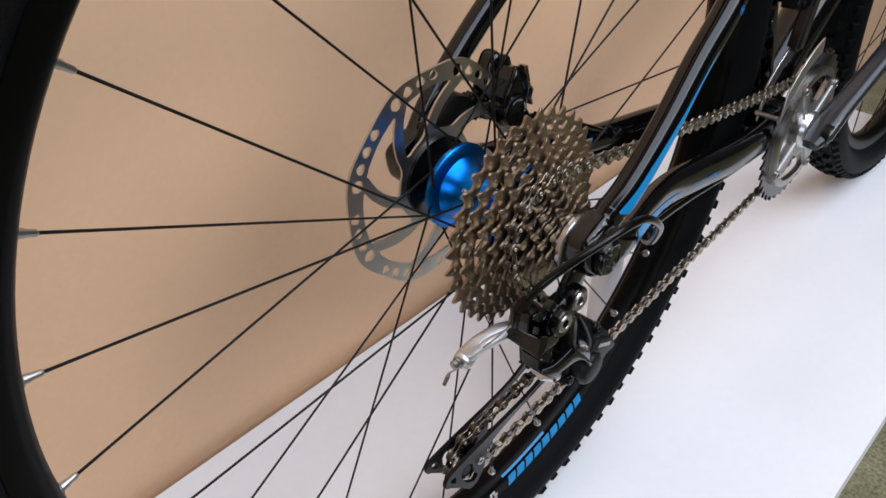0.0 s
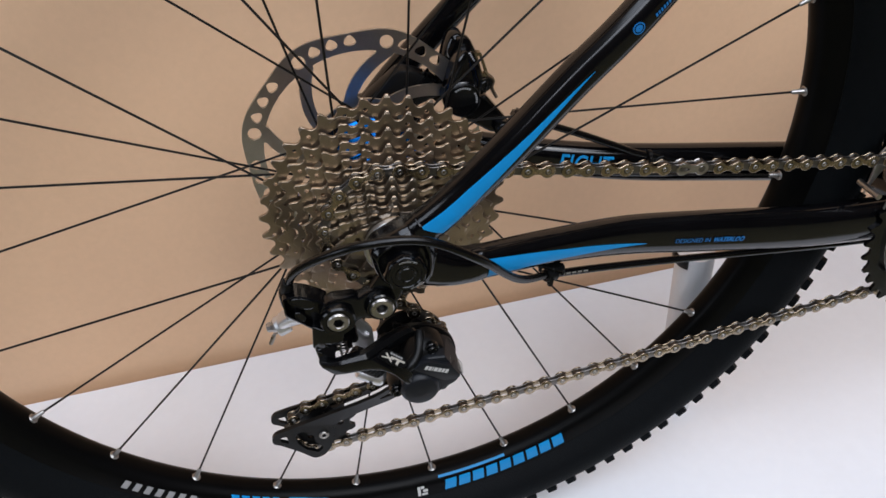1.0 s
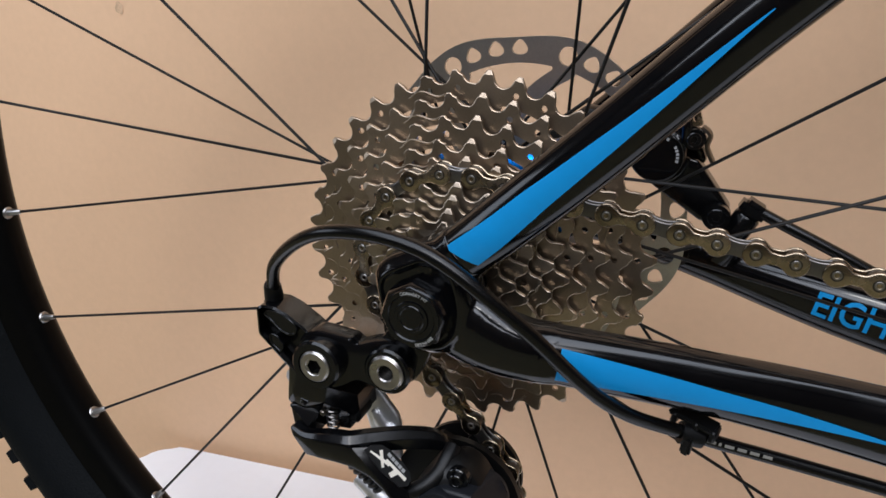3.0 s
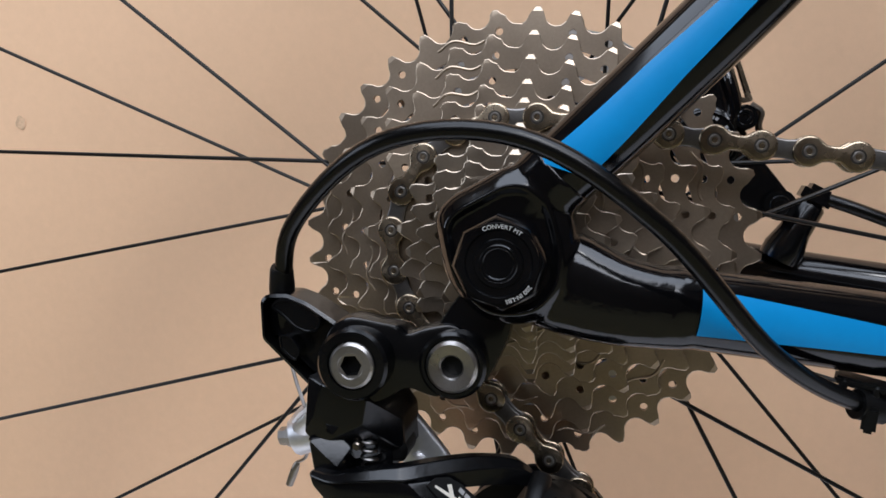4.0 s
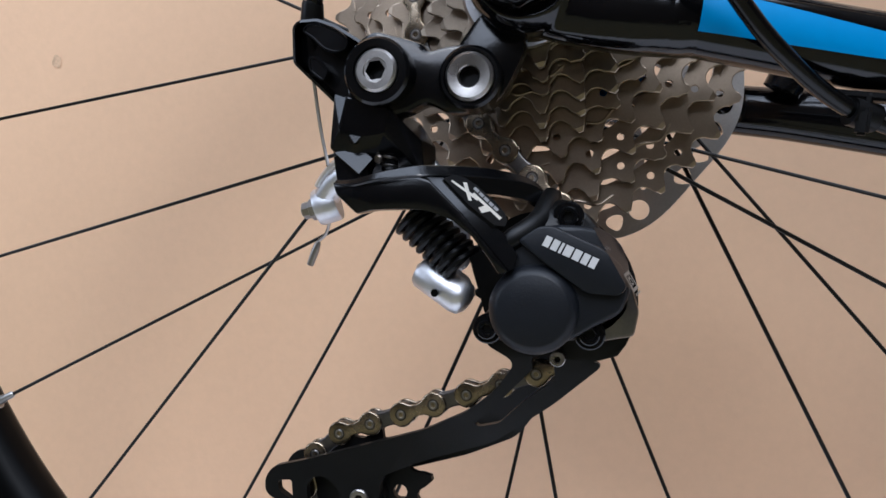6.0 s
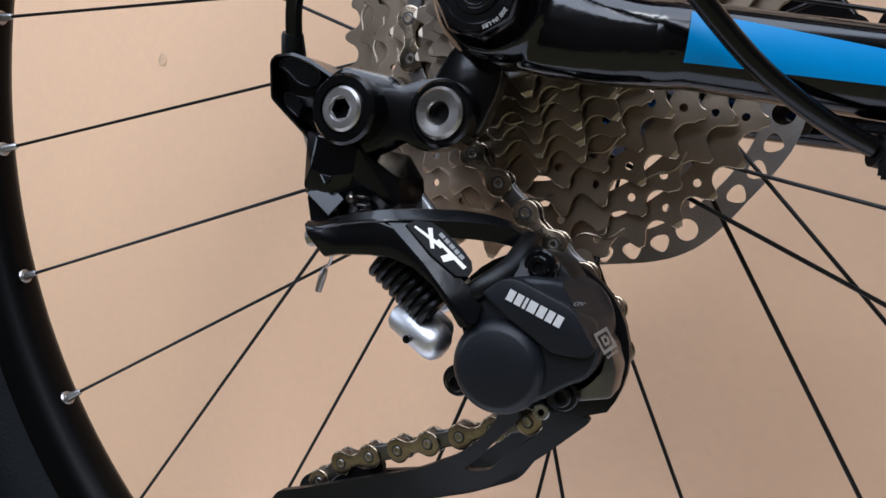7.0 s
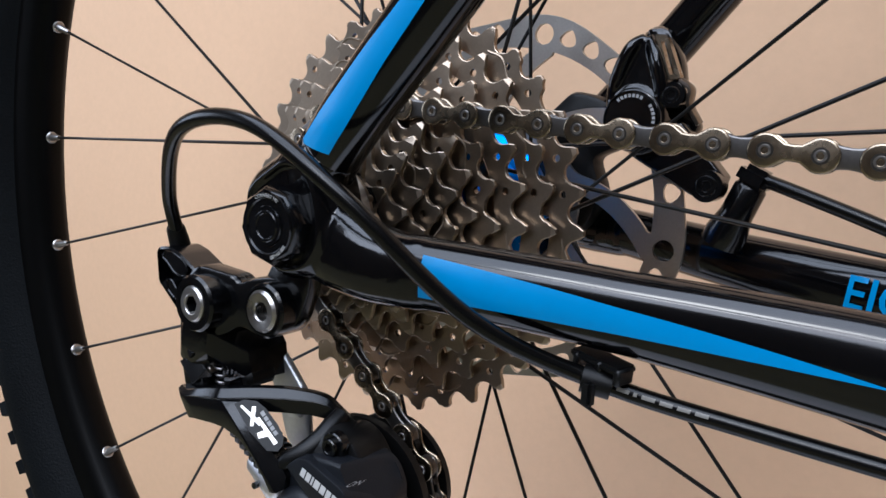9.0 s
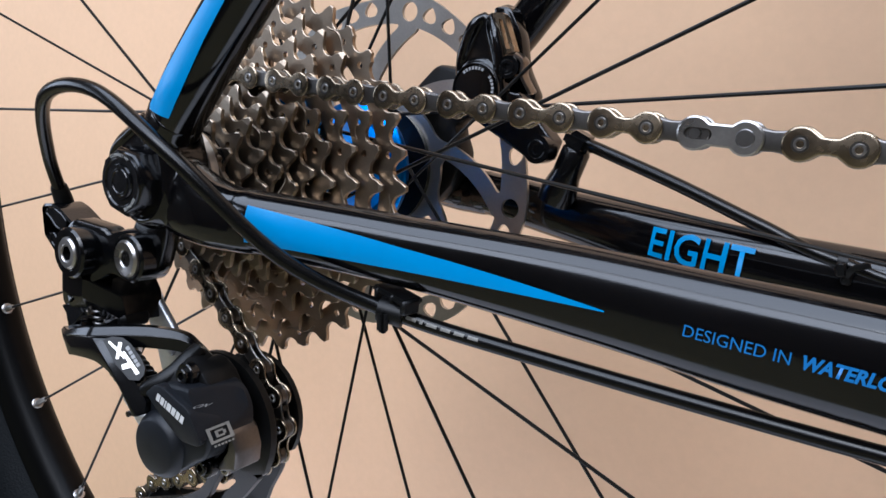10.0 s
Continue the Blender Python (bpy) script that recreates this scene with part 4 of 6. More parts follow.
def master_link():
    """The joining link: long smooth plates, a slot at one pin and a boss at the other."""
    bm = bmesh.new()
    side = [(s * x, s * z) for s in (1, -1) for x, z in [(0.00635 + 0.0045 * math.cos(w), 0.0045 * math.sin(w)) for w in np.linspace(-2.1, 2.1, 17)] + [(0.0028, 0.0029), (-0.0028, 0.0029)]]
    slot = [(-0.0054 + s * 0.0021 + 0.0015 * math.cos(w), 0.0015 * math.sin(w)) for s, w0 in ((1, -0.5), (-1, 0.5)) for w in np.linspace(w0 * math.pi, (w0 + 1) * math.pi, 8)]
    plate(bm, [side, slot], -0.0031, -0.0021, rim_cut=0.0005)
    plate(bm, [side], 0.0021, 0.0031, 0.0004, 1)
    n = len(bm.faces)
    lathe(bm, [(0.0, -0.0033), (0.0021, -0.0033), (0.0025, -0.0030), (0.0025, 0.0031), (0, 0.0031)], (0.00635, 0, 0), (0, 1, 0), 24)
    lathe(bm, [(0.0, -0.0027), (0.0014, -0.0027), (0.0014, 0.0031), (0, 0.0031)], (-0.00635, 0, 0), (0, 1, 0), 18)
    bm.faces.ensure_lookup_table()
    for f in bm.faces[n:]:
        f.material_index = 1
    return finish(bm, "master_link", [M_STEEL, M_LINK_I], 25)


def inner_link():
    bm = bmesh.new()
    for s in (-1, 1):
        link_plate(bm, s * 0.00158, 0.0009, r=0.0038, waist=0.0026)
    n = len(bm.faces)
    for x in (-0.00635, 0.00635):
        lathe(bm, [(0.0, -0.0011), (0.00385, -0.0011), (0.00385, 0.0011), (0.0, 0.0011)], (x, 0, 0), (0, 1, 0), 12)
    bm.faces.ensure_lookup_table()
    for f in bm.faces[n:]:
        f.material_index = 1
    return finish(bm, "inner_link", [M_LINK_I, M_RIVET])


ME_OUT, ME_IN, ME_JOIN = outer_link(), inner_link(), master_link()
JOIN = 81
bm = bmesh.new()
for p in pins:
    lathe(bm, [(0.0, -0.0026), (0.0017, -0.0026), (0.0017, 0.0026), (0, 0.0026)], p, (0, 1, 0), 8)
chain = part("chain", bm, M_RIVET, bike, "ten-speed bicycle chain with bronze-tinted outer plates")
for k in range(LINKS):
    a, b = pins[k], pins[(k + 1) % LINKS]
    xa = (b - a).normalized()
    za = xa.cross(Vector((0, 1, 0))).normalized()
    ya = za.cross(xa)
    m = Matrix.Translation((a + b) / 2) @ Matrix((xa, ya, za)).transposed().to_4x4()
    nm, me = ("master_link", ME_JOIN) if k == JOIN else ("outer_link", ME_OUT) if k % 2 else ("inner_link", ME_IN)
    ob = part(nm, me, None, chain)
    ob.matrix_basis = m

# ---- crankset ----
def toothed_ring(n, y, inner):
    bm = bmesh.new()
    plate(bm, [tooth_loop(n, 0.03), ring2d(0, 0, inner, 48)], y - 0.0011, y + 0.0011)
    for v in bm.verts:
        v.co += Vector((BB.x, 0, BB.z))
    return bm


bm = bmesh.new()
lathe(bm, [(0.009, -0.066), (0.0175, -0.066), (0.019, -0.064), (0.019, -0.040), (0.009, -0.040)], (BB.x, 0, BB.z), (0, 1, 0), 36)
for k in range(4):
    w = math.pi / 2 * k + 0.55
    m = Matrix.Translation((BB.x, 0, BB.z)) @ Matrix.Rotation(-w, 4, "Y")
    block(bm, m @ Matrix.Translation((0.036, -0.0575, 0)), (0.044, 0.007, 0.011), 0.003, 2)
crank = part("crankset", bm, M_ALU, bike, "silver and black double crankset")
ring_ob = part("chainring", toothed_ring(38, -0.0535, 0.062), M_DERA, crank, "black toothed chainring", 30)
bm = bmesh.new()                                   # bright face of the outer ring, cut out between the arms
holes = []
for k in range(4):
    w0 = math.pi / 2 * k + 0.55 + 0.30
    arc = [(0.0545, w0 + 1.12 * u) for u in np.linspace(0, 1, 9)] + [(0.0290, w0 + 0.20 + 0.72 * u) for u in np.linspace(1, 0, 7)]
    holes.append(fillet([(BB.x + r * math.cos(w), BB.z + r * math.sin(w)) for r, w in arc], 0.004, 2))
plate(bm, [ring2d(BB.x, BB.z, 0.0620, 72), ring2d(BB.x, BB.z, 0.0180, 32), *holes], -0.0600, -0.0548, rim_cut=0.0008)
part("ring_face", bm, M_STEEL, ring_ob, "brushed silver ring face", 30)
for k in range(4):
    w = math.pi / 2 * k + 0.55
    bm = bmesh.new()
    hex_socket(bm, (BB.x + 0.0595 * math.cos(w), -0.0625, BB.z + 0.0595 * math.sin(w)), 0.0048, 0.004, (0, -1, 0))
    part("chainring_bolt", bm, [M_STEEL, M_DARK], ring_ob)
part("chainring", toothed_ring(RING_N, -0.0470, 0.038), M_DERA, crank, "black toothed chainring", 30)
bm = bmesh.new()
arm = [Vector((BB.x, -0.074, BB.z)) + Vector((0.92, 0.0, 0.39)) * d + Vector((0, -0.012 * d / 0.17, 0)) for d in (-0.018, 0.0, 0.03, 0.10, 0.165, 0.18)]
sweep(bm, arm, [(0.005, 0.009), (0.0075, 0.0140), (0.0075, 0.0120), (0.0070, 0.0105), (0.0070, 0.0115), (0.0045, 0.008)], 20, (0, 1, 0), 2.8)
arm_ob = part("crank_arm", bm, M_CRANK, crank, "graphite-grey crank arm")
bm = bmesh.new()
lathe(bm, [(0.0, 0.0), (0.0060, 0.0), (0.0075, 0.0010), (0.0095, 0.0012), (0.0105, 0.0), (0.0105, -0.006), (0.0, -0.006)], (BB.x, -0.0842, BB.z), (0, -1, 0), 32)
part("crank_cap", bm, M_DARK, arm_ob)

# ---- front derailleur on the seat tube ----
bm = bmesh.new()
lathe(bm, [(0.0172, -0.008), (0.0205, -0.008), (0.0205, 0.008), (0.0172, 0.008)], BB + Vector((-0.047, 0, 0.148)), (-0.3, 0, 1), 28)
block(bm, pose(BB.x - 0.035, -0.030, BB.z + 0.135, 0, 20, 10), (0.030, 0.022, 0.022), 0.004)
block(bm, pose(BB.x - 0.030, -0.042, BB.z + 0.112, 0, 15, 0), (0.016, 0.012, 0.050), 0.003)
front_mech = part("front_derailleur", bm, M_DERA, bike, "black and silver front derailleur")
for y in (-0.0600, -0.0395):
    bm = bmesh.new()
    a = [(0.0860 * math.cos(w), 0.0860 * math.sin(w)) for w in np.linspace(1.75, 2.75, 14)]
    b = [(0.0990 * math.cos(w), 0.1010 * math.sin(w)) for w in np.linspace(2.45, 1.75, 12)]
    plate(bm, [[(x + BB.x, z + BB.z) for x, z in a + b]], y - 0.0008, y + 0.0008, 0.0003, 1)
    part("cage_plate", bm, M_ALU, front_mech, "bright chromed cage plate")
bm = bmesh.new()
lathe(bm, [(0, -0.0600), (0.0022, -0.0600), (0.0022, -0.0395), (0, -0.0395)], (BB.x - 0.086, 0, BB.z + 0.044), (0, 1, 0), 12)
part("cage_bridge", bm, M_STEEL, front_mech)


# ---- rear derailleur ----
BOLT_A, BOLT_B = Vector((-0.0401, -0.0931, -0.0260)), Vector((-0.0147, -0.0846, -0.0288))

bm = bmesh.new()                                   # hanger tab of the frame
plate(bm, [fillet(mm((-11, -8), (2, -13), (1, -22), (-7, -36), (-18, -38), (-24, -30), (-22, -22)), 0.005, 4)], -0.0788, -0.0722, 0.0012, 2)
part("derailleur_hanger", bm, M_DERA, drive_drop)

bm = bmesh.new()                                   # link that joins both pivots and carries the cable stop
plate(bm, [fillet(mm((-49, -19), (-46, -15.2), (-41.0, -13.2), (-28.4, -17.3), (-26.8, -19.8), (-21.3, -18.3), (-15.0, -18.0), (-8.6, -21.9), (-6.2, -28.8), (-9.8, -35.2), (-15.2, -38.0), (-21.3, -38.6), (-28.0, -34.6), (-33.5, -37.6), (-40.0, -39.0), (-47, -38), (-51, -31)), 0.0022, 3)], lambda x, z: -0.0885 + 0.0085 * min(1.0, max(0.0, (x + 0.0413) / 0.026)), lambda x, z: -0.0790 + 0.0070 * min(1.0, max(0.0, (x + 0.0413) / 0.026)), 0.0016, 2)
lathe(bm, [(0.0, 0.0), (0.0098, 0.0), (0.0098, 0.0125), (0.0090, 0.0134), (0.0068, 0.0134), (0.0066, 0.0128), (0.0045, 0.0128), (0.0045, 0.0050), (0, 0.0050)], (BOLT_A.x, -0.0795, BOLT_A.z), (0, -1, 0), 40)
lathe(bm, [(0.0, 0.0), (0.0092, 0.0), (0.0092, 0.0118), (0.0084, 0.0126), (0.0076, 0.0126), (0.0074, 0.0112), (0.0050, 0.0112), (0.0050, 0.0040), (0, 0.0040)], (BOLT_B.x, -0.0725, BOLT_B.z), (0, -1, 0), 40)
mech = part("rear_derailleur", bm, M_DERA, bike, "glossy black rear derailleur with a dark grey clutch cover")

bm = bmesh.new()                                   # hollow arm up to the cable stop
arm_o = fillet(mm((-67.6, -8.6), (-65.5, -7.0), (-59.5, -7.2), (-54.0, -9.6), (-47.0, -14.6), (-43.5, -17.5), (-45, -36.5), (-55.0, -33.4), (-68.0, -19.6)), 0.0012, 3)
hole_1 = fillet(mm((-64.2, -10.6), (-61.4, -12.6), (-57.9, -16.4), (-54.3, -18.0), (-51.2, -17.4), (-50.2, -14.6), (-53.0, -11.8), (-58.0, -9.2), (-62.4, -8.8)), 0.0012, 3)
hole_2 = fillet(mm((-62.6, -18.6), (-59.6, -19.2), (-57.0, -23.0), (-58.6, -26.0), (-62.4, -22.6)), 0.0010, 3)
plate(bm, [arm_o, hole_1, hole_2], -0.0862, -0.0735, rim_cut=0.0009)
plate(bm, [fillet(mm((-67, -9.3), (-60, -8), (-53, -11), (-48, -17), (-49, -31), (-55, -31.5), (-67, -18.8)), 0.003, 3)], -0.0808, -0.0722, 0.0004, 1)
lathe(bm, [(0.0, -0.010), (0.0046, -0.010), (0.0050, -0.002), (0.0046, 0.0005), (0, 0.0005)], (-0.0644, -0.0772, -0.0092), (0.05, -0.12, 1), 20)
for rim in (hole_1, hole_2):
    sweep(bm, [(x, -0.0862, z) for x, z in rim + rim[:1]], 0.00045, 6, (0, 1, 0), caps=False)
part("cable_arm", bm, M_DERA, mech)

for c, r, ax, nm in ((BOLT_A + Vector((0, 0, 0)), 0.0062, (-0.04, -1, 0.02), "link_bolt"), (BOLT_B, 0.0071, (-0.04, -1, 0.02), "mounting_bolt")):
    bm = bmesh.new()
    if nm == "link_bolt":
        hex_socket(bm, c + Vector((0, -0.0006, 0)), r, 0.0058, ax, 0.44, 0.66)
    else:
        lathe(bm, [(0.0, -0.0040), (0.0030, -0.0040), (0.0030, -0.0008), (0.0034, -0.0003), (0.0052, 0.0), (0.0062, 0.0001), (r, -0.0008), (r, -0.0060), (0.0, -0.0060)], c + Vector((0, -0.0018, 0)), ax, 44)
        # shade in the round hole is given as black colour
        for f in bm.faces:
            d = f.calc_center_median() - c
            if math.hypot(d.x, d.z) < 0.0028:
                f.material_index = 1
    part(nm, bm, [M_STEEL, M_DARK], mech, "steel hexagon socket bolt")

def hull(bm, pts):
    made = [bm.verts.new(Vector(p) * 0.001) for p in pts]
    out = bmesh.ops.convex_hull(bm, input=made)
    inside = list({v for v in out["geom_interior"] + out["geom_unused"] if isinstance(v, bmesh.types.BMVert)})
    bmesh.ops.delete(bm, geom=inside, context="VERTS")


bm = bmesh.new()                                   # upper knuckle below the pivot, cut in flat facets
hull(bm, [(x, -60, z) for x, z in ((-52, -31), (-55, -47), (-46.5, -56), (-31.5, -56), (-31.5, -45), (-36, -37))]
     + [(x, -87.0, z) for x, z in ((-55.0, -30), (-57.4, -46.0), (-54.0, -50.0), (-38, -37))] + [(-47.5, -81, -56), (-31.5, -77, -55.5), (-31.5, -78, -45)]
     + [(x, -89.2, z) for x, z in ((-50.5, -32), (-53.4, -41.0), (-47.5, -43.6), (-40, -43.5), (-38, -36))])
bmesh.ops.bevel(bm, geom=bm.edges[:], offset=0.0003, segments=1, affect="EDGES", clamp_overlap=True)
part("upper_knuckle", bm, M_DERA, mech, "", 12)
for nm, pts in (("knuckle_foot", [(x, y, z) for y in (-74, -87.4) for x, z in ((-56.3, -48.5), (-55.2, -60), (-46, -49), (-46, -60))]),
                ("spring_seat", [(x, y, z) for x in (-47, -35) for y in (-72, -79.5) for z in (-49, -60)]),
                ("stop_lug", [(-56.2, -88.8, -47.3), (-47.7, -90.2, -55.0), (-43.8, -87.2, -50.2), (-47.6, -86.2, -47.0), (-56.0, -74, -47.0), (-47.0, -74, -56.0), (-43, -74, -50), (-48, -74, -46.5)]),
                ("cable_lug", [(-52.6, -87.0, -44.8), (-48.2, -90.2, -46.0), (-46.4, -89.4, -43.8), (-50.4, -89.2, -42.6), (-52.6, -78, -44.8), (-46.4, -78, -44.0)])):
    bm = bmesh.new()
    hull(bm, pts)
    bmesh.ops.bevel(bm, geom=bm.edges[:], offset=0.0003, segments=1, affect="EDGES", clamp_overlap=True)
    part(nm, bm, M_DERA, mech, "", 12)
bm = bmesh.new()
lathe(bm, [(0, 0), (0.0013, 0), (0.0013, 0.0034), (0.0009, 0.0038), (0, 0.0036)], (-0.0425, -0.0828, -0.0500), (-0.15, -1, -0.1), 14)
part("adjuster_screw", bm, M_BRONZE, mech)
bm = bmesh.new()                                   # small return spring between knuckle and bar
sweep(bm, [Vector((-0.0405 + 0.0022 * math.cos(w), -0.0830 + 0.0020 * math.sin(w), -0.0480 - 0.0012 * w / math.pi)) for w in np.linspace(0, 11 * math.pi, 110)], 0.00045, 6, (0.1, 0.2, 1))
part("return_spring", bm, M_LINK_I, mech, "small steel spring")

# outer parallelogram plate: a nose that forks into an upper bar and a leg, with a sunk panel in the fork
def loft(bm, rows):
    """Joins rows of points, each a closed section, into a solid."""
    rings = [[bm.verts.new(Vector(p) * 0.001) for p in row] for row in rows]
    for p, q in zip(rings, rings[1:]):
        for i in range(len(p)):
            j = (i + 1) % len(p)
            bm.faces.new((p[i], p[j], q[j], q[i]))
    bm.faces.new(rings[0])
    bm.faces.new(rings[-1])
    bmesh.ops.recalc_face_normals(bm, faces=bm.faces[:])


bm = bmesh.new()
nose = fillet(mm((-56.2, -56.3), (-55.2, -60.0), (-48.5, -66.3), (-43.1, -65.6), (-33.5, -65.9), (-27.5, -66.7), (-20.6, -69.4), (-14.9, -74.4), (-10.2, -81.4), (-8.0, -85.4), (-4.8, -84.8), (-10.9, -76.2), (-16.9, -68.1), (-25.6, -58.2), (-29.5, -56.7), (-41.7, -56.9), (-49, -57.7)), 0.0008, 2)
plate(bm, [nose], lambda x, z: -0.0944 + 0.0042 * min(1.0, max(0.0, (-0.040 - x) / 0.016)) ** 1.3, lambda x, z: -0.0865, 0.0009, 2)
blade = part("parallelogram_plate", bm, M_DERA, mech, "bowed glossy black outer plate", 30)
bm = bmesh.new()                                   # bar with a broad chamfer along its top
spine = catmull([(-55.4, -90.4, -57.0), (-49.0, -93.2, -57.7), (-41.7, -94.6, -56.9), (-33.0, -94.9, -56.4), (-27.6, -94.4, -56.6), (-20.5, -89.8, -56.9), (-13.5, -85.2, -57.5), (-7.0, -81.0, -58.4), (-1.5, -77.3, -59.6), (2.6, -74.8, -61.6), (6.0, -72.6, -66.0), (8.5, -71.5, -71.0)], 4)
rows, last = [], len(spine) - 1
for k, p in enumerate(spine):
    p = Vector(p)
    t = Vector(spine[min(k + 1, last)]) - Vector(spine[max(k - 1, 0)])
    out = Vector((t.y, -t.x, 0)).normalized()
    f = k / last
    rise = float(np.interp(f, (0, 0.18, 0.36, 0.6, 0.85, 1), (1.2, 2.0, 2.9, 3.0, 1.8, 1.2)))
    low = float(np.interp(f, (0, 0.40, 0.48, 0.75, 1), (0.6, 0.8, 4.6, 5.0, 3.6)))
    back = float(np.interp(f, (0, 0.2, 1), (3.5, 6.0, 5.0)))
    rows.append([p + out * a + Vector((0, 0, b)) for a, b in ((-0.5, -low), (0.0, -0.22), (-0.14, 0.16), (-0.70 * rise, rise - 0.2), (-0.70 * rise - 0.45, rise), (-back, rise), (-back, -low))])
loft(bm, rows)
part("upper_bar", bm, M_DERA, blade, "", 15)
bm = bmesh.new()                                   # bevelled face of the leg beside the panel
rows = []
for a, b in (((-26.6, -94.7, -57.4), (-21.2, -91.9, -57.8)), ((-25.4, -94.9, -58.5), (-20.2, -92.3, -59.0)), ((-16.9, -94.9, -68.1), (-12.6, -92.4, -67.6)), ((-10.9, -94.9, -76.2), (-5.2, -91.6, -75.3)), ((-7.6, -94.8, -80.6), (-3.0, -91.2, -80.2)), ((-5.0, -94.2, -84.4), (-4.0, -92.0, -84.0))):
    rows.append([a, b, (b[0], -87.0, b[2]), (a[0], -87.0, a[2])])
loft(bm, rows)
part("leg_bevel", bm, M_DERA, blade, "", 30)

P0, E1, E2 = Vector((-19.9, -92.9, -59.2)), Vector((0.757, 0.142, -0.639)), Vector((0.31, 0.78, 0.54))
E3 = E1.cross(E2)


def panel_place(u, v, lift=0.15):
    """The sunk sloping face, in millimetres: u along the leg, v up and back."""
    return (P0 + E1 * u + E2 * v + E3 * lift) * 0.001


bm = bmesh.new()
skin = [[bm.verts.new(panel_place(u, v, d)) for u, v in ((-2.4, -0.6), (-1.2, 2.6), (2.0, 5.0), (6.0, 5.4), (13.0, 4.4), (17.0, 3.0), (18.8, 1.0), (19.2, -1.4), (16.6, -3.6), (8.0, -3.2))] for d in (0.0, -2.6)]
for a in range(10):
    b = (a + 1) % 10
    bm.faces.new((skin[0][a], skin[0][b], skin[1][b], skin[1][a]))
bm.faces.new(skin[0])
bm.faces.new(skin[1])
panel_ob = part("sloping_face", bm, M_DARK, blade)
bm = bmesh.new()                                   # model mark: two crossing strokes, then a bar with a foot
for (u0, v0), (u1, v1), w0, w1 in (((-0.3, 0.5), (8.8, 0.7), 0.7, 1.3), ((2.9, 3.2), (7.2, -1.6), 1.3, 1.0), ((6.6, 1.5), (17.0, -0.2), 1.0, 1.3), ((12.6, 0.6), (11.0, -2.4), 2.2, 1.9)):
    d = Vector((u1 - u0, v1 - v0)).normalized()
    q = Vector((-d.y, d.x)) / 2
    bm.faces.new([bm.verts.new(panel_place(u, v, 0.15 + 0.02 * w0)) for u, v in ((u0 + q.x * w0, v0 + q.y * w0), (u1 + q.x * w1, v1 + q.y * w1), (u1 - q.x * w1, v1 - q.y * w1), (u0 - q.x * w0, v0 - q.y * w0))])
part("model_print", bm, M_MARK, panel_ob, "pale metallic mark on black")
bm = bmesh.new()
bars(bm, [1.7, 1.5, 1.6, 1.4, 1.5], 1.3, lambda u, v: panel_place(5.8 + u, 3.1 - 0.20 * u + v), 0.28, 0.1)
part("model_print", bm, M_DIMPRINT, panel_ob, "small grey print")
bm = bmesh.new()                                   # silver inner plate with a rounded lip
silver = fillet(mm((-47, -35), (-41.5, -37), (-36, -43.6), (-30, -51), (-25, -58), (-21.6, -63), (-21.4, -70), (-22, -84), (-29, -87), (-34, -80), (-36.5, -66), (-44, -48)), 0.003, 3)
plate(bm, [silver], -0.0622, -0.0590, 0.0012, 3)
plate(bm, [fillet(mm((-34, -60.5), (-30.5, -61), (-27.2, -66.5), (-23.6, -66.8), (-23.6, -71.5), (-29, -71.8), (-33, -66)), 0.0012, 2)], -0.0640, -0.0615, 0.0008, 2)
part("inner_plate", bm, M_CAST, mech, "silver inner plate")

bm = bmesh.new()
plate(bm, [fillet(mm((-42, -39), (-38.0, -41), (-35.5, -46), (-30.5, -54), (-32, -58), (-40, -57)), 0.0015, 2)], -0.0790, -0.0660, 0.0015, 1)
part("inner_link", bm, M_DARK, mech)
bm = bmesh.new()                                   # spring
coil = [Vector((-0.0360, -0.0800, -0.0665)) + Vector((0.0150, 0.002, -0.0160)) * (k / 179) + Matrix.Rotation(radians(45), 3, "Y") @ Vector((0, 0.0060 * math.sin(2 * math.pi * 8 * k / 179), 0.0060 * math.cos(2 * math.pi * 8 * k / 179))) for k in range(180)]
lathe(bm, [(0, -0.011), (0.0044, -0.011), (0.0044, 0.011), (0, 0.011)], (-0.0285, -0.0790, -0.0745), (0.68, 0.09, -0.73), 20)
sweep(bm, coil, 0.00115, 7, (0.3, 0.2, 0.9))
part("spring", bm, M_DARK, mech, "black coil spring")
bm = bmesh.new()                                   # silver lower knuckle
plate(bm, [fillet(mm((-36.5, -81), (-30, -83), (-25, -83.5), (-20, -88), (-21, -93), (-27, -94), (-32, -92), (-36, -88)), 0.0035, 4)], -0.0795, -0.0640, 0.0052, 5)
lathe(bm, [(0, -0.0105), (0.0046, -0.0105), (0.0054, -0.0092), (0.0056, 0.004), (0.0050, 0.0062), (0.0034, 0.0074), (0, 0.0078)], (-0.0262, -0.0760, -0.0898), (0.80, -0.12, -0.58), 32)
part("lower_knuckle", bm, M_CAST, mech, "silver cast knuckle")
bm = bmesh.new()
lathe(bm, [(0, 0), (0.0012, 0), (0.0012, 0.0015), (0, 0.0015)], (-0.0290, -0.0812, -0.0905), (0, -1, 0), 10)
part("screw", bm, M_DERA, mech)

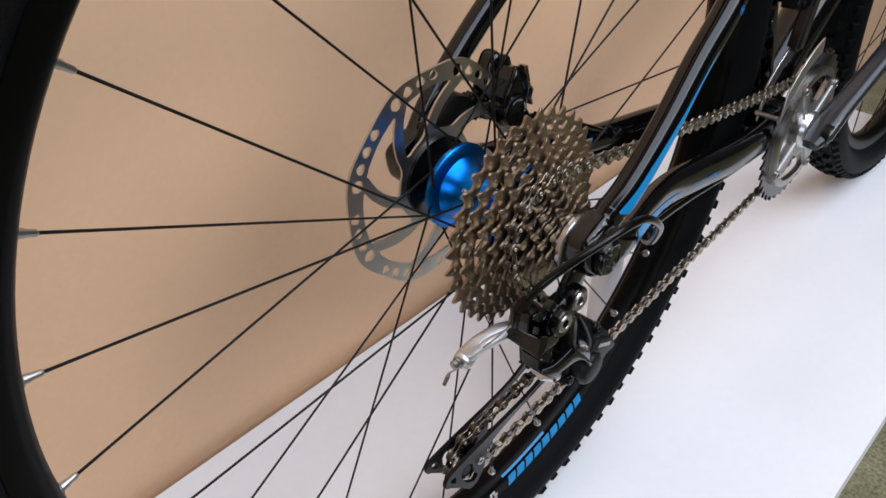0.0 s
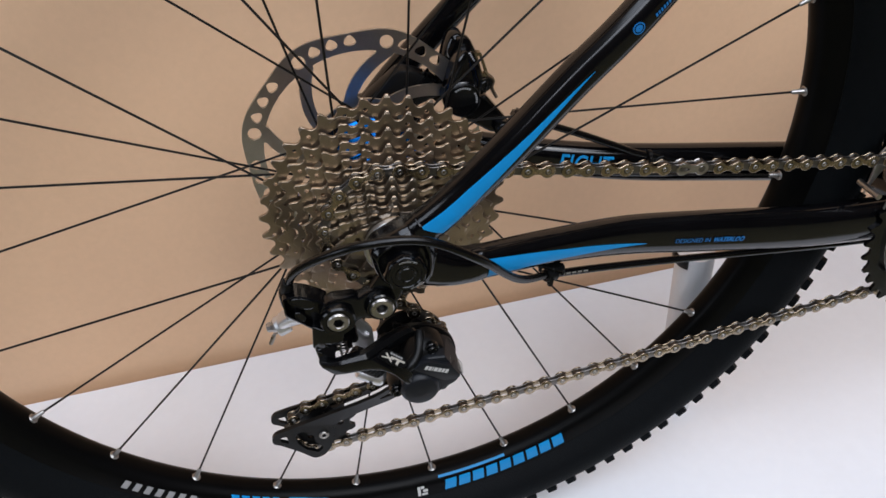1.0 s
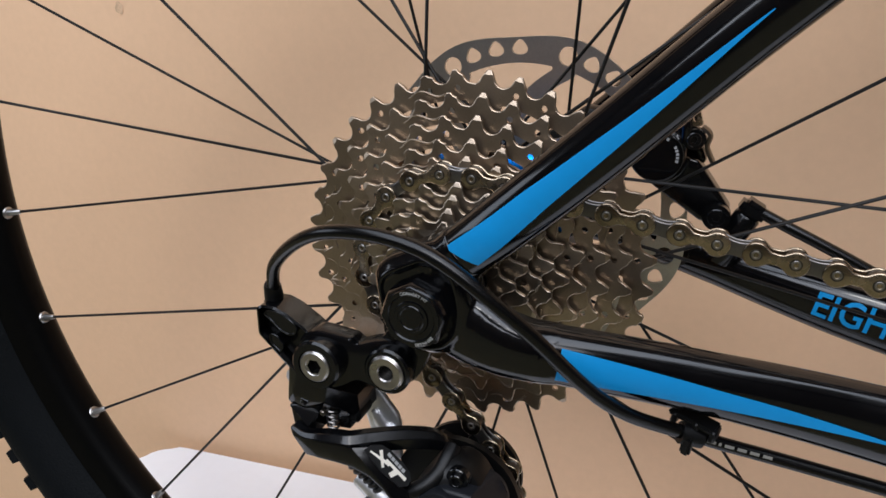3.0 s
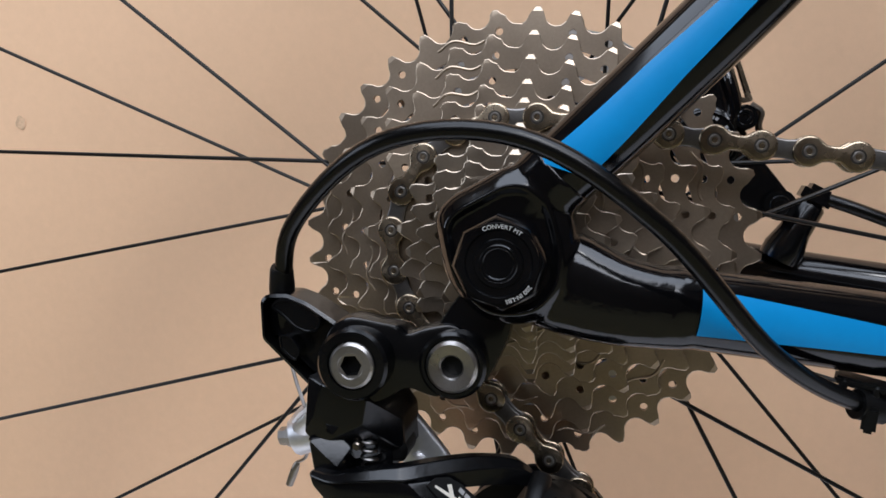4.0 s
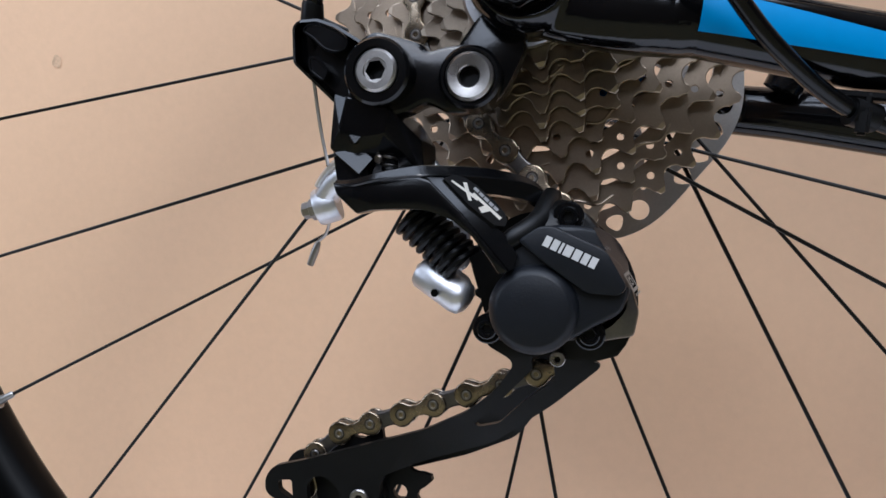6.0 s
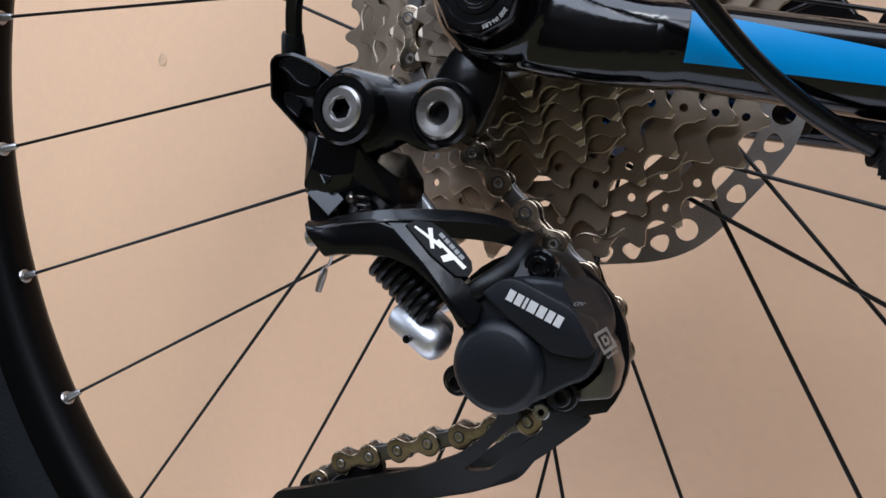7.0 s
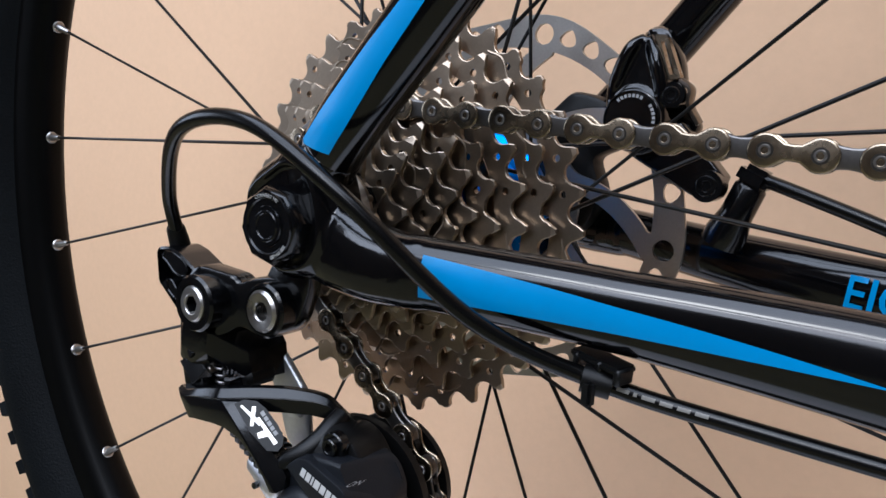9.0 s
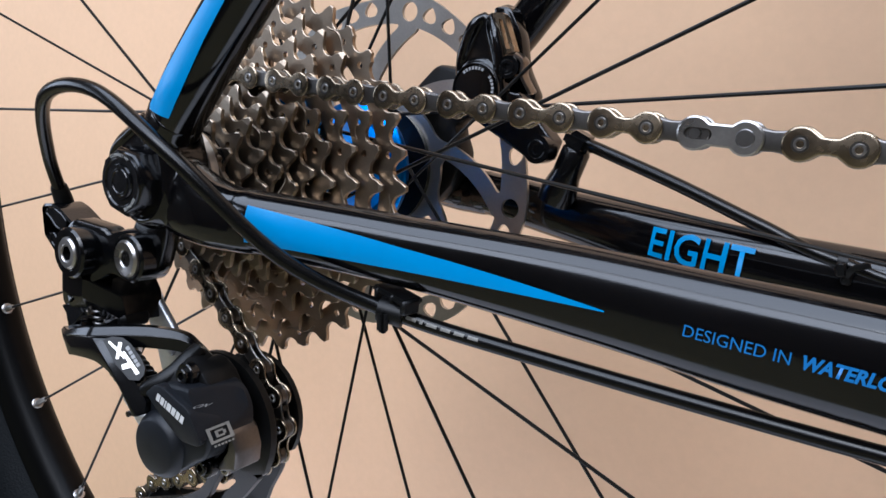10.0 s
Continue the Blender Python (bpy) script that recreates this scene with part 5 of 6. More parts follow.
# clutch housing
bm = bmesh.new()
housing = fillet(mm((-6, -79), (2, -70), (10, -66), (17, -70), (22, -79), (25, -90), (22, -99), (15, -105), (6, -106.5), (-6, -106), (-19, -104), (-17, -99), (-11, -94)), 0.004, 4)
plate(bm, [housing], -0.0815, -0.0660, 0.0016, 2)
hull(bm, [(-7, -89.2, -77), (-3.5, -88.6, -73.2), (1.2, -84, -69.4), (3.5, -79, -65.6), (11, -80.5, -65.8), (16, -82, -70), (14, -84.5, -76), (2, -89, -77), (-6, -75, -76), (3.5, -70, -64), (16, -70, -70)])
sweep(bm, catmull([(-0.0075, -0.0885, -0.0782), (-0.0040, -0.0882, -0.0756), (0.0002, -0.0858, -0.0734), (0.0034, -0.0818, -0.0704), (0.0050, -0.0775, -0.0668), (0.0060, -0.0730, -0.0640)], 5), [(0.0024, 0.0032), (0.0030, 0.0036), (0.0034, 0.0036), (0.0034, 0.0034), (0.0032, 0.0032), (0.0030, 0.0030)], 18, (0, 1, 0), 2.4)
part("clutch_body", bm, M_DARK, mech)
FOLD, FOLD_N, STEEP = Vector((0.0204, 0.0, -0.0788)), Vector((12, 0, 6)).normalized(), 6.0


def folded(x, z, front, back):
    """Front of the cover: flat, then turned back sharply past a slanting line."""
    d = max(0.0, (Vector((x, 0, z)) - FOLD).dot(FOLD_N))
    return front + min(d * STEEP, back - front - 0.002)


def turn_back(bm, front, back):
    for d in (0.0, 0.0004, 0.0012, 0.0024):
        bmesh.ops.bisect_plane(bm, geom=bm.verts[:] + bm.edges[:] + bm.faces[:], plane_co=FOLD + FOLD_N * d, plane_no=FOLD_N)
    for v in bm.verts:
        w = min(1.0, max(0.0, (v.co.y - back) / (front - back)))
        v.co.y += (folded(v.co.x, v.co.z, front, back) - front) * w


bm = bmesh.new()
cov = fillet(mm((-4.5, -77.5), (2.5, -73), (9, -72.5), (20, -74.0), (25.3, -79), (27.3, -86), (26.6, -93), (24, -98), (18, -100.5), (11.5, -104), (5, -107), (-5, -106.5), (-10.5, -100), (-10.5, -91), (-7, -86)), 0.003, 4)
plate(bm, [cov], -0.0892, -0.0680, 0.0018, 3)
turn_back(bm, -0.0892, -0.0680)
cover = part("clutch_cover", bm, M_PLASTIC, mech, "dark grey moulded plastic cover", 30)
bm = bmesh.new()
panel = fillet(mm((-2.6, -76.3), (3.6, -72.6), (7.3, -72.8), (20.3, -79.6), (25.2, -85), (26.2, -90.6), (24, -92.6), (15.3, -91.6), (4.4, -82.9)), 0.0016, 3)
plate(bm, [panel], -0.0918, -0.0870, 0.0007, 2)
turn_back(bm, -0.0918, -0.0690)
part("raised_panel", bm, M_PLASTIC, cover, "", 30)
bm = bmesh.new()
lathe(bm, [(0, 0.0), (0.0126, 0.0), (0.0122, 0.0012), (0.0106, 0.0032), (0.0096, 0.0037), (0.0020, 0.0039), (0, 0.0039)], (0.0006, -0.0892, -0.0957), (0, -1, 0), 48)
part("round_cap", bm, M_PLASTIC, cover)
bm = bmesh.new()                                   # brand print as plain bars along the cover
ux, uz = Vector((17.0, -9.0)).normalized()
bars(bm, [0.0019, 0.0019, 0.0008, 0.0023, 0.0021, 0.0019, 0.0019], 0.0032, lambda u, v: Vector((0.0041 + u * 0.97 * ux - v * uz * 0.95, -0.0921, -0.0779 + u * 0.97 * uz + v * ux * 0.95)), 0.16, 0.05)
part("brand_print", bm, M_PRINT, cover, "pale block print")
bm = bmesh.new()                                   # square emblem on the bevelled edge


def box_mark(u0, u1, v0, v1):
    """A piece of the emblem; u runs along the folded face, v down it."""
    out = []
    for u, v in ((u0, v0), (u1, v0), (u1, v1), (u0, v1)):
        x, z = 0.0251 + u * 0.0017, -0.0870 + u * 0.0006 - v * 0.0050
        x += (-0.0870 - z) * 0.5
        out.append(bm.verts.new((x + 0.0003, folded(x, z, -0.0918, -0.0690) - 0.0001, z)))
    bm.faces.new(out)


for q in ((0, 1, 0, 0.16), (0, 1, 0.84, 1), (0, 0.14, 0.16, 0.84), (0.86, 1, 0.16, 0.84), (0.30, 0.42, 0.28, 0.72), (0.42, 0.66, 0.28, 0.40), (0.42, 0.66, 0.60, 0.72), (0.62, 0.74, 0.38, 0.62)):
    box_mark(*q)
for k in range(6):
    box_mark(0.08 + 0.15 * k, 0.18 + 0.15 * k, 1.12, 1.24)
part("emblem", bm, M_GOLD, cover, "champagne square emblem")


def on_fold(u, v):
    x, z = 0.0207 + u * ux - v * uz, -0.0797 + u * uz + v * ux
    return Vector((x, folded(x, z, -0.0892, -0.0680) - 0.0004, z))


part("lettering", word_mesh("ON", 0.0007, on_fold, "lettering", M_DIMPRINT), M_DIMPRINT, cover)
bm = bmesh.new()                                   # chrome switch lever at the front lower corner
plate(bm, [fillet(mm((24.0, -86.6), (27.8, -91.5), (29.2, -98.2), (27.4, -105.2), (17.0, -106.6), (12.6, -104.6), (20.6, -101.2), (24.4, -97.4), (25.4, -92.5)), 0.0012, 3)], -0.0800, -0.0672, 0.0012, 2)
part("clutch_lever", bm, M_LINK_I, mech, "smoky grey lever")
for x, y, z in ((0.0112, -0.0850, -0.0704), (0.0153, -0.0840, -0.1039), (-0.0137, -0.0840, -0.1014)):
    bm = bmesh.new()
    lathe(bm, [(0, 0), (0.0044, 0), (0.0044, 0.003), (0.004, 0.0034), (0, 0.0034)], (x, y + 0.004, z), (0, -1, 0), 24)
    hex_socket(bm, (x, y - 0.0012, z), 0.0029, 0.002, (0, -1, 0), 0.5)
    part("cover_bolt", bm, [M_DERA, M_DARK], mech)
bm = bmesh.new()
hex_socket(bm, (0.0044, -0.0660, -0.1135), 0.0024, 0.004, (0, -1, 0), 0.4)
part("stop_screw", bm, [M_STEEL, M_DARK], mech)

# cage: outer and inner plate, two pulleys
def cage_loops(r, tail, drop=0.0):
    big = [(GUIDE.x + r * math.cos(w), GUIDE.z + r * math.sin(w)) for w in np.linspace(radians(150), radians(-42), 22)]
    rest = fillet(mm(*tail, (-59, -155), (-61.2, -168), (-64, -177), (-70, -184.5), (-77.4, -186.3), (-87, -175), (-98, -164.4), (-102.7, -161.6), (-102.4, -156), (-99, -152), (-88, -150), (-43, -138.7 - drop), (-26.4, -131.6 - drop), (-16.8, -124.5 - drop), (-9, -115), (-19, -108)), 0.0035, 4)
    return big + rest


def lean(y):
    """The cage leans in towards the wheel from the guide pulley down to the other."""
    return lambda x, z: y + 0.012 * min(1.0, max(0.0, (-0.110 - z) / 0.035))


bm = bmesh.new()
gap = fillet(mm((-4, -113), (3, -113), (2.8, -121), (-7.7, -128.2), (-16.6, -136), (-23.5, -137.2), (-25, -136), (-20.3, -132.8), (-14.3, -127), (-3.9, -117.3)), 0.0014, 3)
toe = fillet(mm((-97.5, -157), (-92.3, -156.8), (-92.2, -164.4), (-97.4, -160.7)), 0.0012, 3)
bow = fillet(mm((-87, -159), (-84, -155.5), (-79.5, -155.5), (-75.0, -160), (-74.0, -169), (-69.5, -176), (-74, -180.5), (-82, -174.2), (-86.3, -166)), 0.002, 3)
plate(bm, [cage_loops(0.0275, ((18.6, -116), (1.7, -129.4), (-19.3, -143), (-43.4, -149.5))), gap, toe, bow], lean(-0.0632), lean(-0.0602))
part("cage_plate", bm, M_DARK, mech, "black outer cage plate")
bm = bmesh.new()
plate(bm, [cage_loops(0.0235, ((14, -113.4), (8, -122), (-4, -134), (-14, -146), (-32, -152.5), (-55, -158)), 6.0), toe, bow], lean(-0.0448), lean(-0.0424))
part("cage_plate", bm, M_DARK, mech, "black inner cage plate")


def pulley(c):
    bm = bmesh.new()
    outline = [(x + c.x, z + c.z) for x, z in tooth_loop(11, 0.2, 0.0022)]
    holes = [ring2d(c.x + 0.0125 * math.cos(w), c.z + 0.0125 * math.sin(w), 0.0026, 10) for w in np.linspace(0, 2 * math.pi, 5, endpoint=False)]
    plate(bm, [outline, ring2d(c.x, c.z, 0.0062, 20), *holes], c.y - 0.0013, c.y + 0.0013)
    lathe(bm, [(0.003, -0.0042), (0.0075, -0.0042), (0.0080, -0.0030), (0.0080, 0.0030), (0.0075, 0.0042), (0.003, 0.0042)], c, (0, 1, 0), 28)
    return bm


for c in (GUIDE, TENS):
    p_ob = part("pulley", pulley(c), M_DARK, mech, "black toothed jockey wheel", 30)
    bm = bmesh.new()
    hex_socket(bm, (c.x, -0.0524 if c is TENS else -0.0636, c.z), 0.0034, 0.019, (0, -1, 0), 0.45)
    part("pulley_bolt", bm, [M_STEEL, M_DARK], p_ob)

# silver cable clamp arm with its barrel, and the bare wire
bm = bmesh.new()
arm_line = catmull([(-0.0400, -0.0600, -0.0500), (-0.0530, -0.0545, -0.0485), (-0.0660, -0.0500, -0.0510), (-0.0745, -0.0460, -0.0570), (-0.0770, -0.0445, -0.0625)], 6)
sweep(bm, arm_line, [(0.0056, 0.0056), (0.0054, 0.0062), (0.0048, 0.0060), (0.0044, 0.0056), (0.0034, 0.0044)], 16, (0, 1, 0.2), 2.6)
lathe(bm, [(0, -0.004), (0.0062, -0.004), (0.0066, -0.003), (0.0066, 0.003), (0.006, 0.004), (0, 0.004)], (-0.0755, -0.0450, -0.0605), (-0.75, -0.1, -0.2), 24)
clamp = part("clamp_arm", bm, M_CAST, mech, "polished silver cable clamp arm")
bm = bmesh.new()
lathe(bm, [(0, 0), (0.0042, 0), (0.0042, 0.003), (0.0032, 0.0036), (0.0032, 0.0062), (0.0025, 0.0068), (0, 0.0068)], (-0.0785, -0.0440, -0.0612), (-0.95, 0.1, -0.12), 8)
part("clamp_bolt", bm, M_STEEL, clamp)
bm = bmesh.new()
sweep(bm, catmull([(-0.0662, -0.0755, -0.018), (-0.0690, -0.0640, -0.036), (-0.0715, -0.0500, -0.0560), (-0.0770, -0.0420, -0.0690), (-0.0830, -0.0375, -0.0735)], 6), 0.0006, 8, (0, 1, 0.1))
part("cable_wire", bm, M_STEEL, mech, "bare steel shift wire")
bm = bmesh.new()
lathe(bm, [(0, 0), (0.0008, 0.0), (0.0012, 0.001), (0.0015, 0.004), (0.0013, 0.0095), (0, 0.0098)], (-0.0825, -0.0378, -0.0732), (-0.45, 0.1, -0.9), 12)
part("wire_crimp", bm, M_STEEL, mech, "crimped cable end")

bm = bmesh.new()                                   # raised rib along the clamp arm
sweep(bm, [q + Vector((-0.001, -0.0052, 0.004)) for q in arm_line[3:20]], [(0.0012, 0.0020), (0.0016, 0.0026), (0.0012, 0.0018)], 10, (0, 1, 0.2))
part("rib", bm, M_CAST, clamp)

# ---- shift cable housing ----
bm = bmesh.new()
housing_line = catmull([(-0.0648, -0.0772, -0.0085), (-0.0548, -0.0876, 0.0122), (-0.0248, -0.1031, 0.0306), (0.0096, -0.1064, 0.0290), (0.0393, -0.1030, 0.0070), (0.0662, -0.0854, -0.0278),
                        (0.0929, -0.0658, -0.0468), (0.1300, -0.0560, -0.0585), (0.2000, -0.0480, -0.0740), (0.3000, -0.0430, -0.0920), (0.3800, -0.0300, -0.1120)], 8)
sweep(bm, housing_line, 0.0025, 14, (0.1, 1, 0.2))
cable = part("shift_cable", bm, M_HOSE, bike, "black shift cable housing looping over the axle")
bm = bmesh.new()
lathe(bm, [(0.0025, -0.002), (0.0036, -0.002), (0.0037, 0.004), (0.0033, 0.0095), (0.0029, 0.0105), (0.0025, 0.0105)], (-0.0649, -0.0770, -0.0095), (0.22, -0.36, 0.9), 20)
part("ferrule", bm, M_DARK, cable)
bm = bmesh.new()                                   # clip under the chainstay
lathe(bm, [(0.0026, -0.004), (0.0040, -0.004), (0.0040, 0.004), (0.0026, 0.004)], (0.0925, -0.0662, -0.0466), (0.9, 0.35, -0.3), 18)
block(bm, pose(0.0935, -0.0640, -0.0412, 0, 14, -18), (0.0170, 0.0080, 0.0022), 0.0007, 2)
for dx in (-0.0062, 0.0010, 0.0068):
    block(bm, pose(0.0935 + dx, -0.0650 - 0.3 * dx, -0.0428 - 0.25 * dx, 0, 14, -18), (0.0022, 0.0064, 0.0046), 0.0006, 1)
block(bm, pose(0.0915, -0.0698, -0.0490, 0, 10, -20), (0.0036, 0.0030, 0.0072), 0.0008, 2)
part("cable_clip", bm, M_DARK, cable)
print_run = [0.0]
for a, b in zip(housing_line[46:], housing_line[47:70]):
    print_run.append(print_run[-1] + (b - a).length)


def on_housing(u, v):
    """A place on the housing's outer side: u along it, v round it."""
    k = min(int(np.searchsorted(print_run, u, side="right")) - 1, len(print_run) - 2)
    a, b = housing_line[46 + k], housing_line[47 + k]
    t = (b - a).normalized()
    out = (Vector((0, -1, 0.35)) - t * t.dot(Vector((0, -1, 0.35)))).normalized()
    w = v / 0.0026
    return a.lerp(b, (u - print_run[k]) / (b - a).length) + (out * math.cos(w) + out.cross(t) * math.sin(w)) * 0.00262


bm = bmesh.new()                                   # brand print as plain bars
bars(bm, [0.0034, 0.0034, 0.0010, 0.0036, 0.0034, 0.0034, 0.0034], 0.0011, lambda u, v: on_housing(0.0095 + u, v - 0.0004), 1.1, 0.1)
part("brand_print", bm, M_GOLD, cable, "fine champagne print")

# ---- brake caliper and hose on the far stays ----
COVER = Vector((0.0666, 0.0345, 0.0294))
bm = bmesh.new()                                   # near half: a ribbed neck over a round piston housing
lathe(bm, [(0, 0), (0.0112, 0), (0.0122, -0.0012), (0.0128, -0.004), (0.0128, -0.0155), (0, -0.0155)], COVER, (0, -1, 0), 48)
hull(bm, [(x, y, z) for y in (37.5, 50) for x, z in ((56, 36), (62.5, 53), (69, 60.5), (76.5, 58.5), (80, 44), (77, 33), (66, 28))] + [(63, 36, 40), (74, 36, 40)])
for ridge in ([(0.0565, 0.0385, 0.033), (0.0600, 0.0362, 0.045), (0.0665, 0.0362, 0.0565), (0.0715, 0.040, 0.0605)], [(0.0770, 0.0372, 0.032), (0.0785, 0.0360, 0.041), (0.0765, 0.0362, 0.052), (0.0735, 0.040, 0.0600)]):
    sweep(bm, catmull(ridge, 5), [(0.0022, 0.0022), (0.0026, 0.0024), (0.0026, 0.0024), (0.0020, 0.0020)], 12, (0, 1, 0.1))
hull(bm, [(x, y, z) for y in (40, 51) for x, z in ((59.5, 21), (64, 15), (86, -1), (95, -3), (99, 5), (93, 14), (84, 27), (78, 28))])
caliper = fused(part("brake_caliper", bm, M_BLACK, bike, "glossy black hydraulic disc brake caliper"), 0.0007, 8)
bm = bmesh.new()
far_shape = fillet(mm((53.5, 31), (57, 46), (61, 59), (66, 67), (72.5, 68), (76.5, 61), (76, 50), (75, 40), (79, 31), (78, 21), (70, 15.5), (60, 16.5), (54, 24)), 0.004, 3)
plate(bm, [far_shape], 0.0535, 0.0700, 0.0055, 3)
plate(bm, [fillet(mm((68, 66), (77, 65), (82, 52), (82.5, 38), (88, 24), (80, 20), (75, 40)), 0.003, 3)], 0.0500, 0.0580, 0.0015, 2)
part("far_half", bm, M_BLACK, caliper)
bm = bmesh.new()
lathe(bm, [(0, 0.0010), (0.0100, 0.0010), (0.0102, 0.0002), (0.0108, 0.0002), (0.0110, 0.0010), (0.0114, 0.0008), (0.0114, -0.004), (0, -0.004)], COVER, (0, -1, 0), 56)
cover_ob = part("piston_cover", bm, M_DERA, caliper)
bm = bmesh.new()                                   # raised print round the cover, as bars
for a0, count in ((2.15, 7), (0.55, 5)):
    bars(bm, [0.0011] * count, 0.0013, lambda u, v: COVER + Vector(((0.0084 + v) * math.cos(a0 - u / 0.0088), -0.0013, (0.0084 + v) * math.sin(a0 - u / 0.0088))), 0.35, 0.0)
part("ring_print", bm, M_DIMPRINT, cover_ob, "small grey print")
bm = bmesh.new()
lathe(bm, [(0.0112, -0.0012), (0.0112, -0.0001), (0.01155, -0.0001), (0.01155, -0.0012)], COVER + Vector((0, -0.0003, 0)), (0, -1, 0), 56)
part("cover_ring", bm, M_LINK_I, cover_ob)
bm = bmesh.new()                                   # pin bolt and its spring clip beside the pad slot
lathe(bm, [(0, 0.002), (0.0046, 0.002), (0.0050, 0.001), (0.0050, -0.010), (0, -0.010)], (0.0820, 0.0372, 0.0370), (0.2, -1, 0), 24)
hex_socket(bm, (0.0822, 0.0345, 0.0370), 0.0032, 0.003, (0.2, -1, 0))
part("pin_bolt", bm, [M_DERA, M_DARK], caliper)
bm = bmesh.new()
sweep(bm, catmull([(0.0850, 0.0400, 0.0420), (0.0885, 0.0395, 0.0385), (0.0875, 0.0400, 0.0330), (0.0905, 0.0410, 0.0255)], 5), [(0.0012, 0.0030)] * 2, 10, (0, 1, 0), 3.0)
part("spring_clip", bm, M_BRONZE, caliper, "bronze-coloured spring clip")
for c in ((0.052, 0.064, 0.030),):
    bm = bmesh.new()
    block(bm, pose(*c, 0, -40, 0), (0.013, 0.012, 0.026), 0.003)
    hex_socket(bm, Vector(c) + Vector((0.010, 0, 0.012)), 0.0045, 0.006, (0.64, 0, 0.77))
    part("mount", bm, [M_DERA, M_DARK], caliper)
bm = bmesh.new()                                   # upright hose fitting
lathe(bm, [(0, -0.0170), (0.0078, -0.0170), (0.0080, -0.0120), (0.0062, -0.0040), (0.0060, 0.0070), (0.0052, 0.0082), (0, 0.0082)], (0.1030, 0.0472, -0.0055), (0.50, -0.08, 0.85), 28)
block(bm, pose(0.1085, 0.0458, 0.0040, 0, 32, 0), (0.0120, 0.0110, 0.0085), 0.0022)
part("hose_fitting", bm, M_DERA, caliper)
bm = bmesh.new()                                   # bronze-coloured frame round the pad slot
plate(bm, [fillet(mm((76.3, 60.5), (81.0, 59.5), (85.4, 43), (80.8, 42.5)), 0.001, 2), fillet(mm((78.4, 57.6), (80.2, 57.2), (83.2, 44.6), (81.3, 44.6)), 0.0006, 2)], 0.0366, 0.0410)
part("pad_fin", bm, M_LINK_O, caliper)
bm = bmesh.new()
lathe(bm, [(0, -0.004), (0.006, -0.004), (0.006, 0.004), (0, 0.004)], (0.0935, 0.0395, 0.0022), (0, 1, 0), 24)
hex_socket(bm, (0.0935, 0.0350, 0.0022), 0.0040, 0.003, (0, -1, 0))
part("banjo", bm, [M_DERA, M_DARK], caliper)
bm = bmesh.new()
sweep(bm, catmull([(0.1080, 0.0455, 0.0048), (0.1140, 0.0445, 0.0022), (0.1230, 0.0422, -0.0018), (0.1500, 0.0410, -0.0150), (0.1800, 0.0400, -0.0310), (0.2030, 0.0400, -0.0430), (0.2500, 0.0380, -0.0580), (0.3600, 0.0330, -0.0750)], 8), 0.0026, 12, (0.1, 1, 0.2))
hose = part("brake_hose", bm, M_HOSE, bike, "black hydraulic brake hose")
bm = bmesh.new()
lathe(bm, [(0.0028, -0.0016), (0.0042, -0.0016), (0.0042, 0.0016), (0.0028, 0.0016)], (0.2060, 0.0398, -0.0440), (1, 0, -0.25), 16)
block(bm, pose(0.2060, 0.0355, -0.0455, 0, 0, 0), (0.003, 0.004, 0.005), 0.0006, 1)
block(bm, pose(0.2075, 0.0372, -0.0485, 0, 16, 10), (0.0034, 0.0040, 0.0052), 0.0008, 1)
sweep(bm, catmull([(0.2075, 0.0350, -0.0480), (0.2100, 0.0335, -0.0450), (0.2150, 0.0330, -0.0435)], 4), [(0.0012, 0.0006)] * 2, 8, (0, 1, 0))
part("cable_tie", bm, M_DARK, hose)
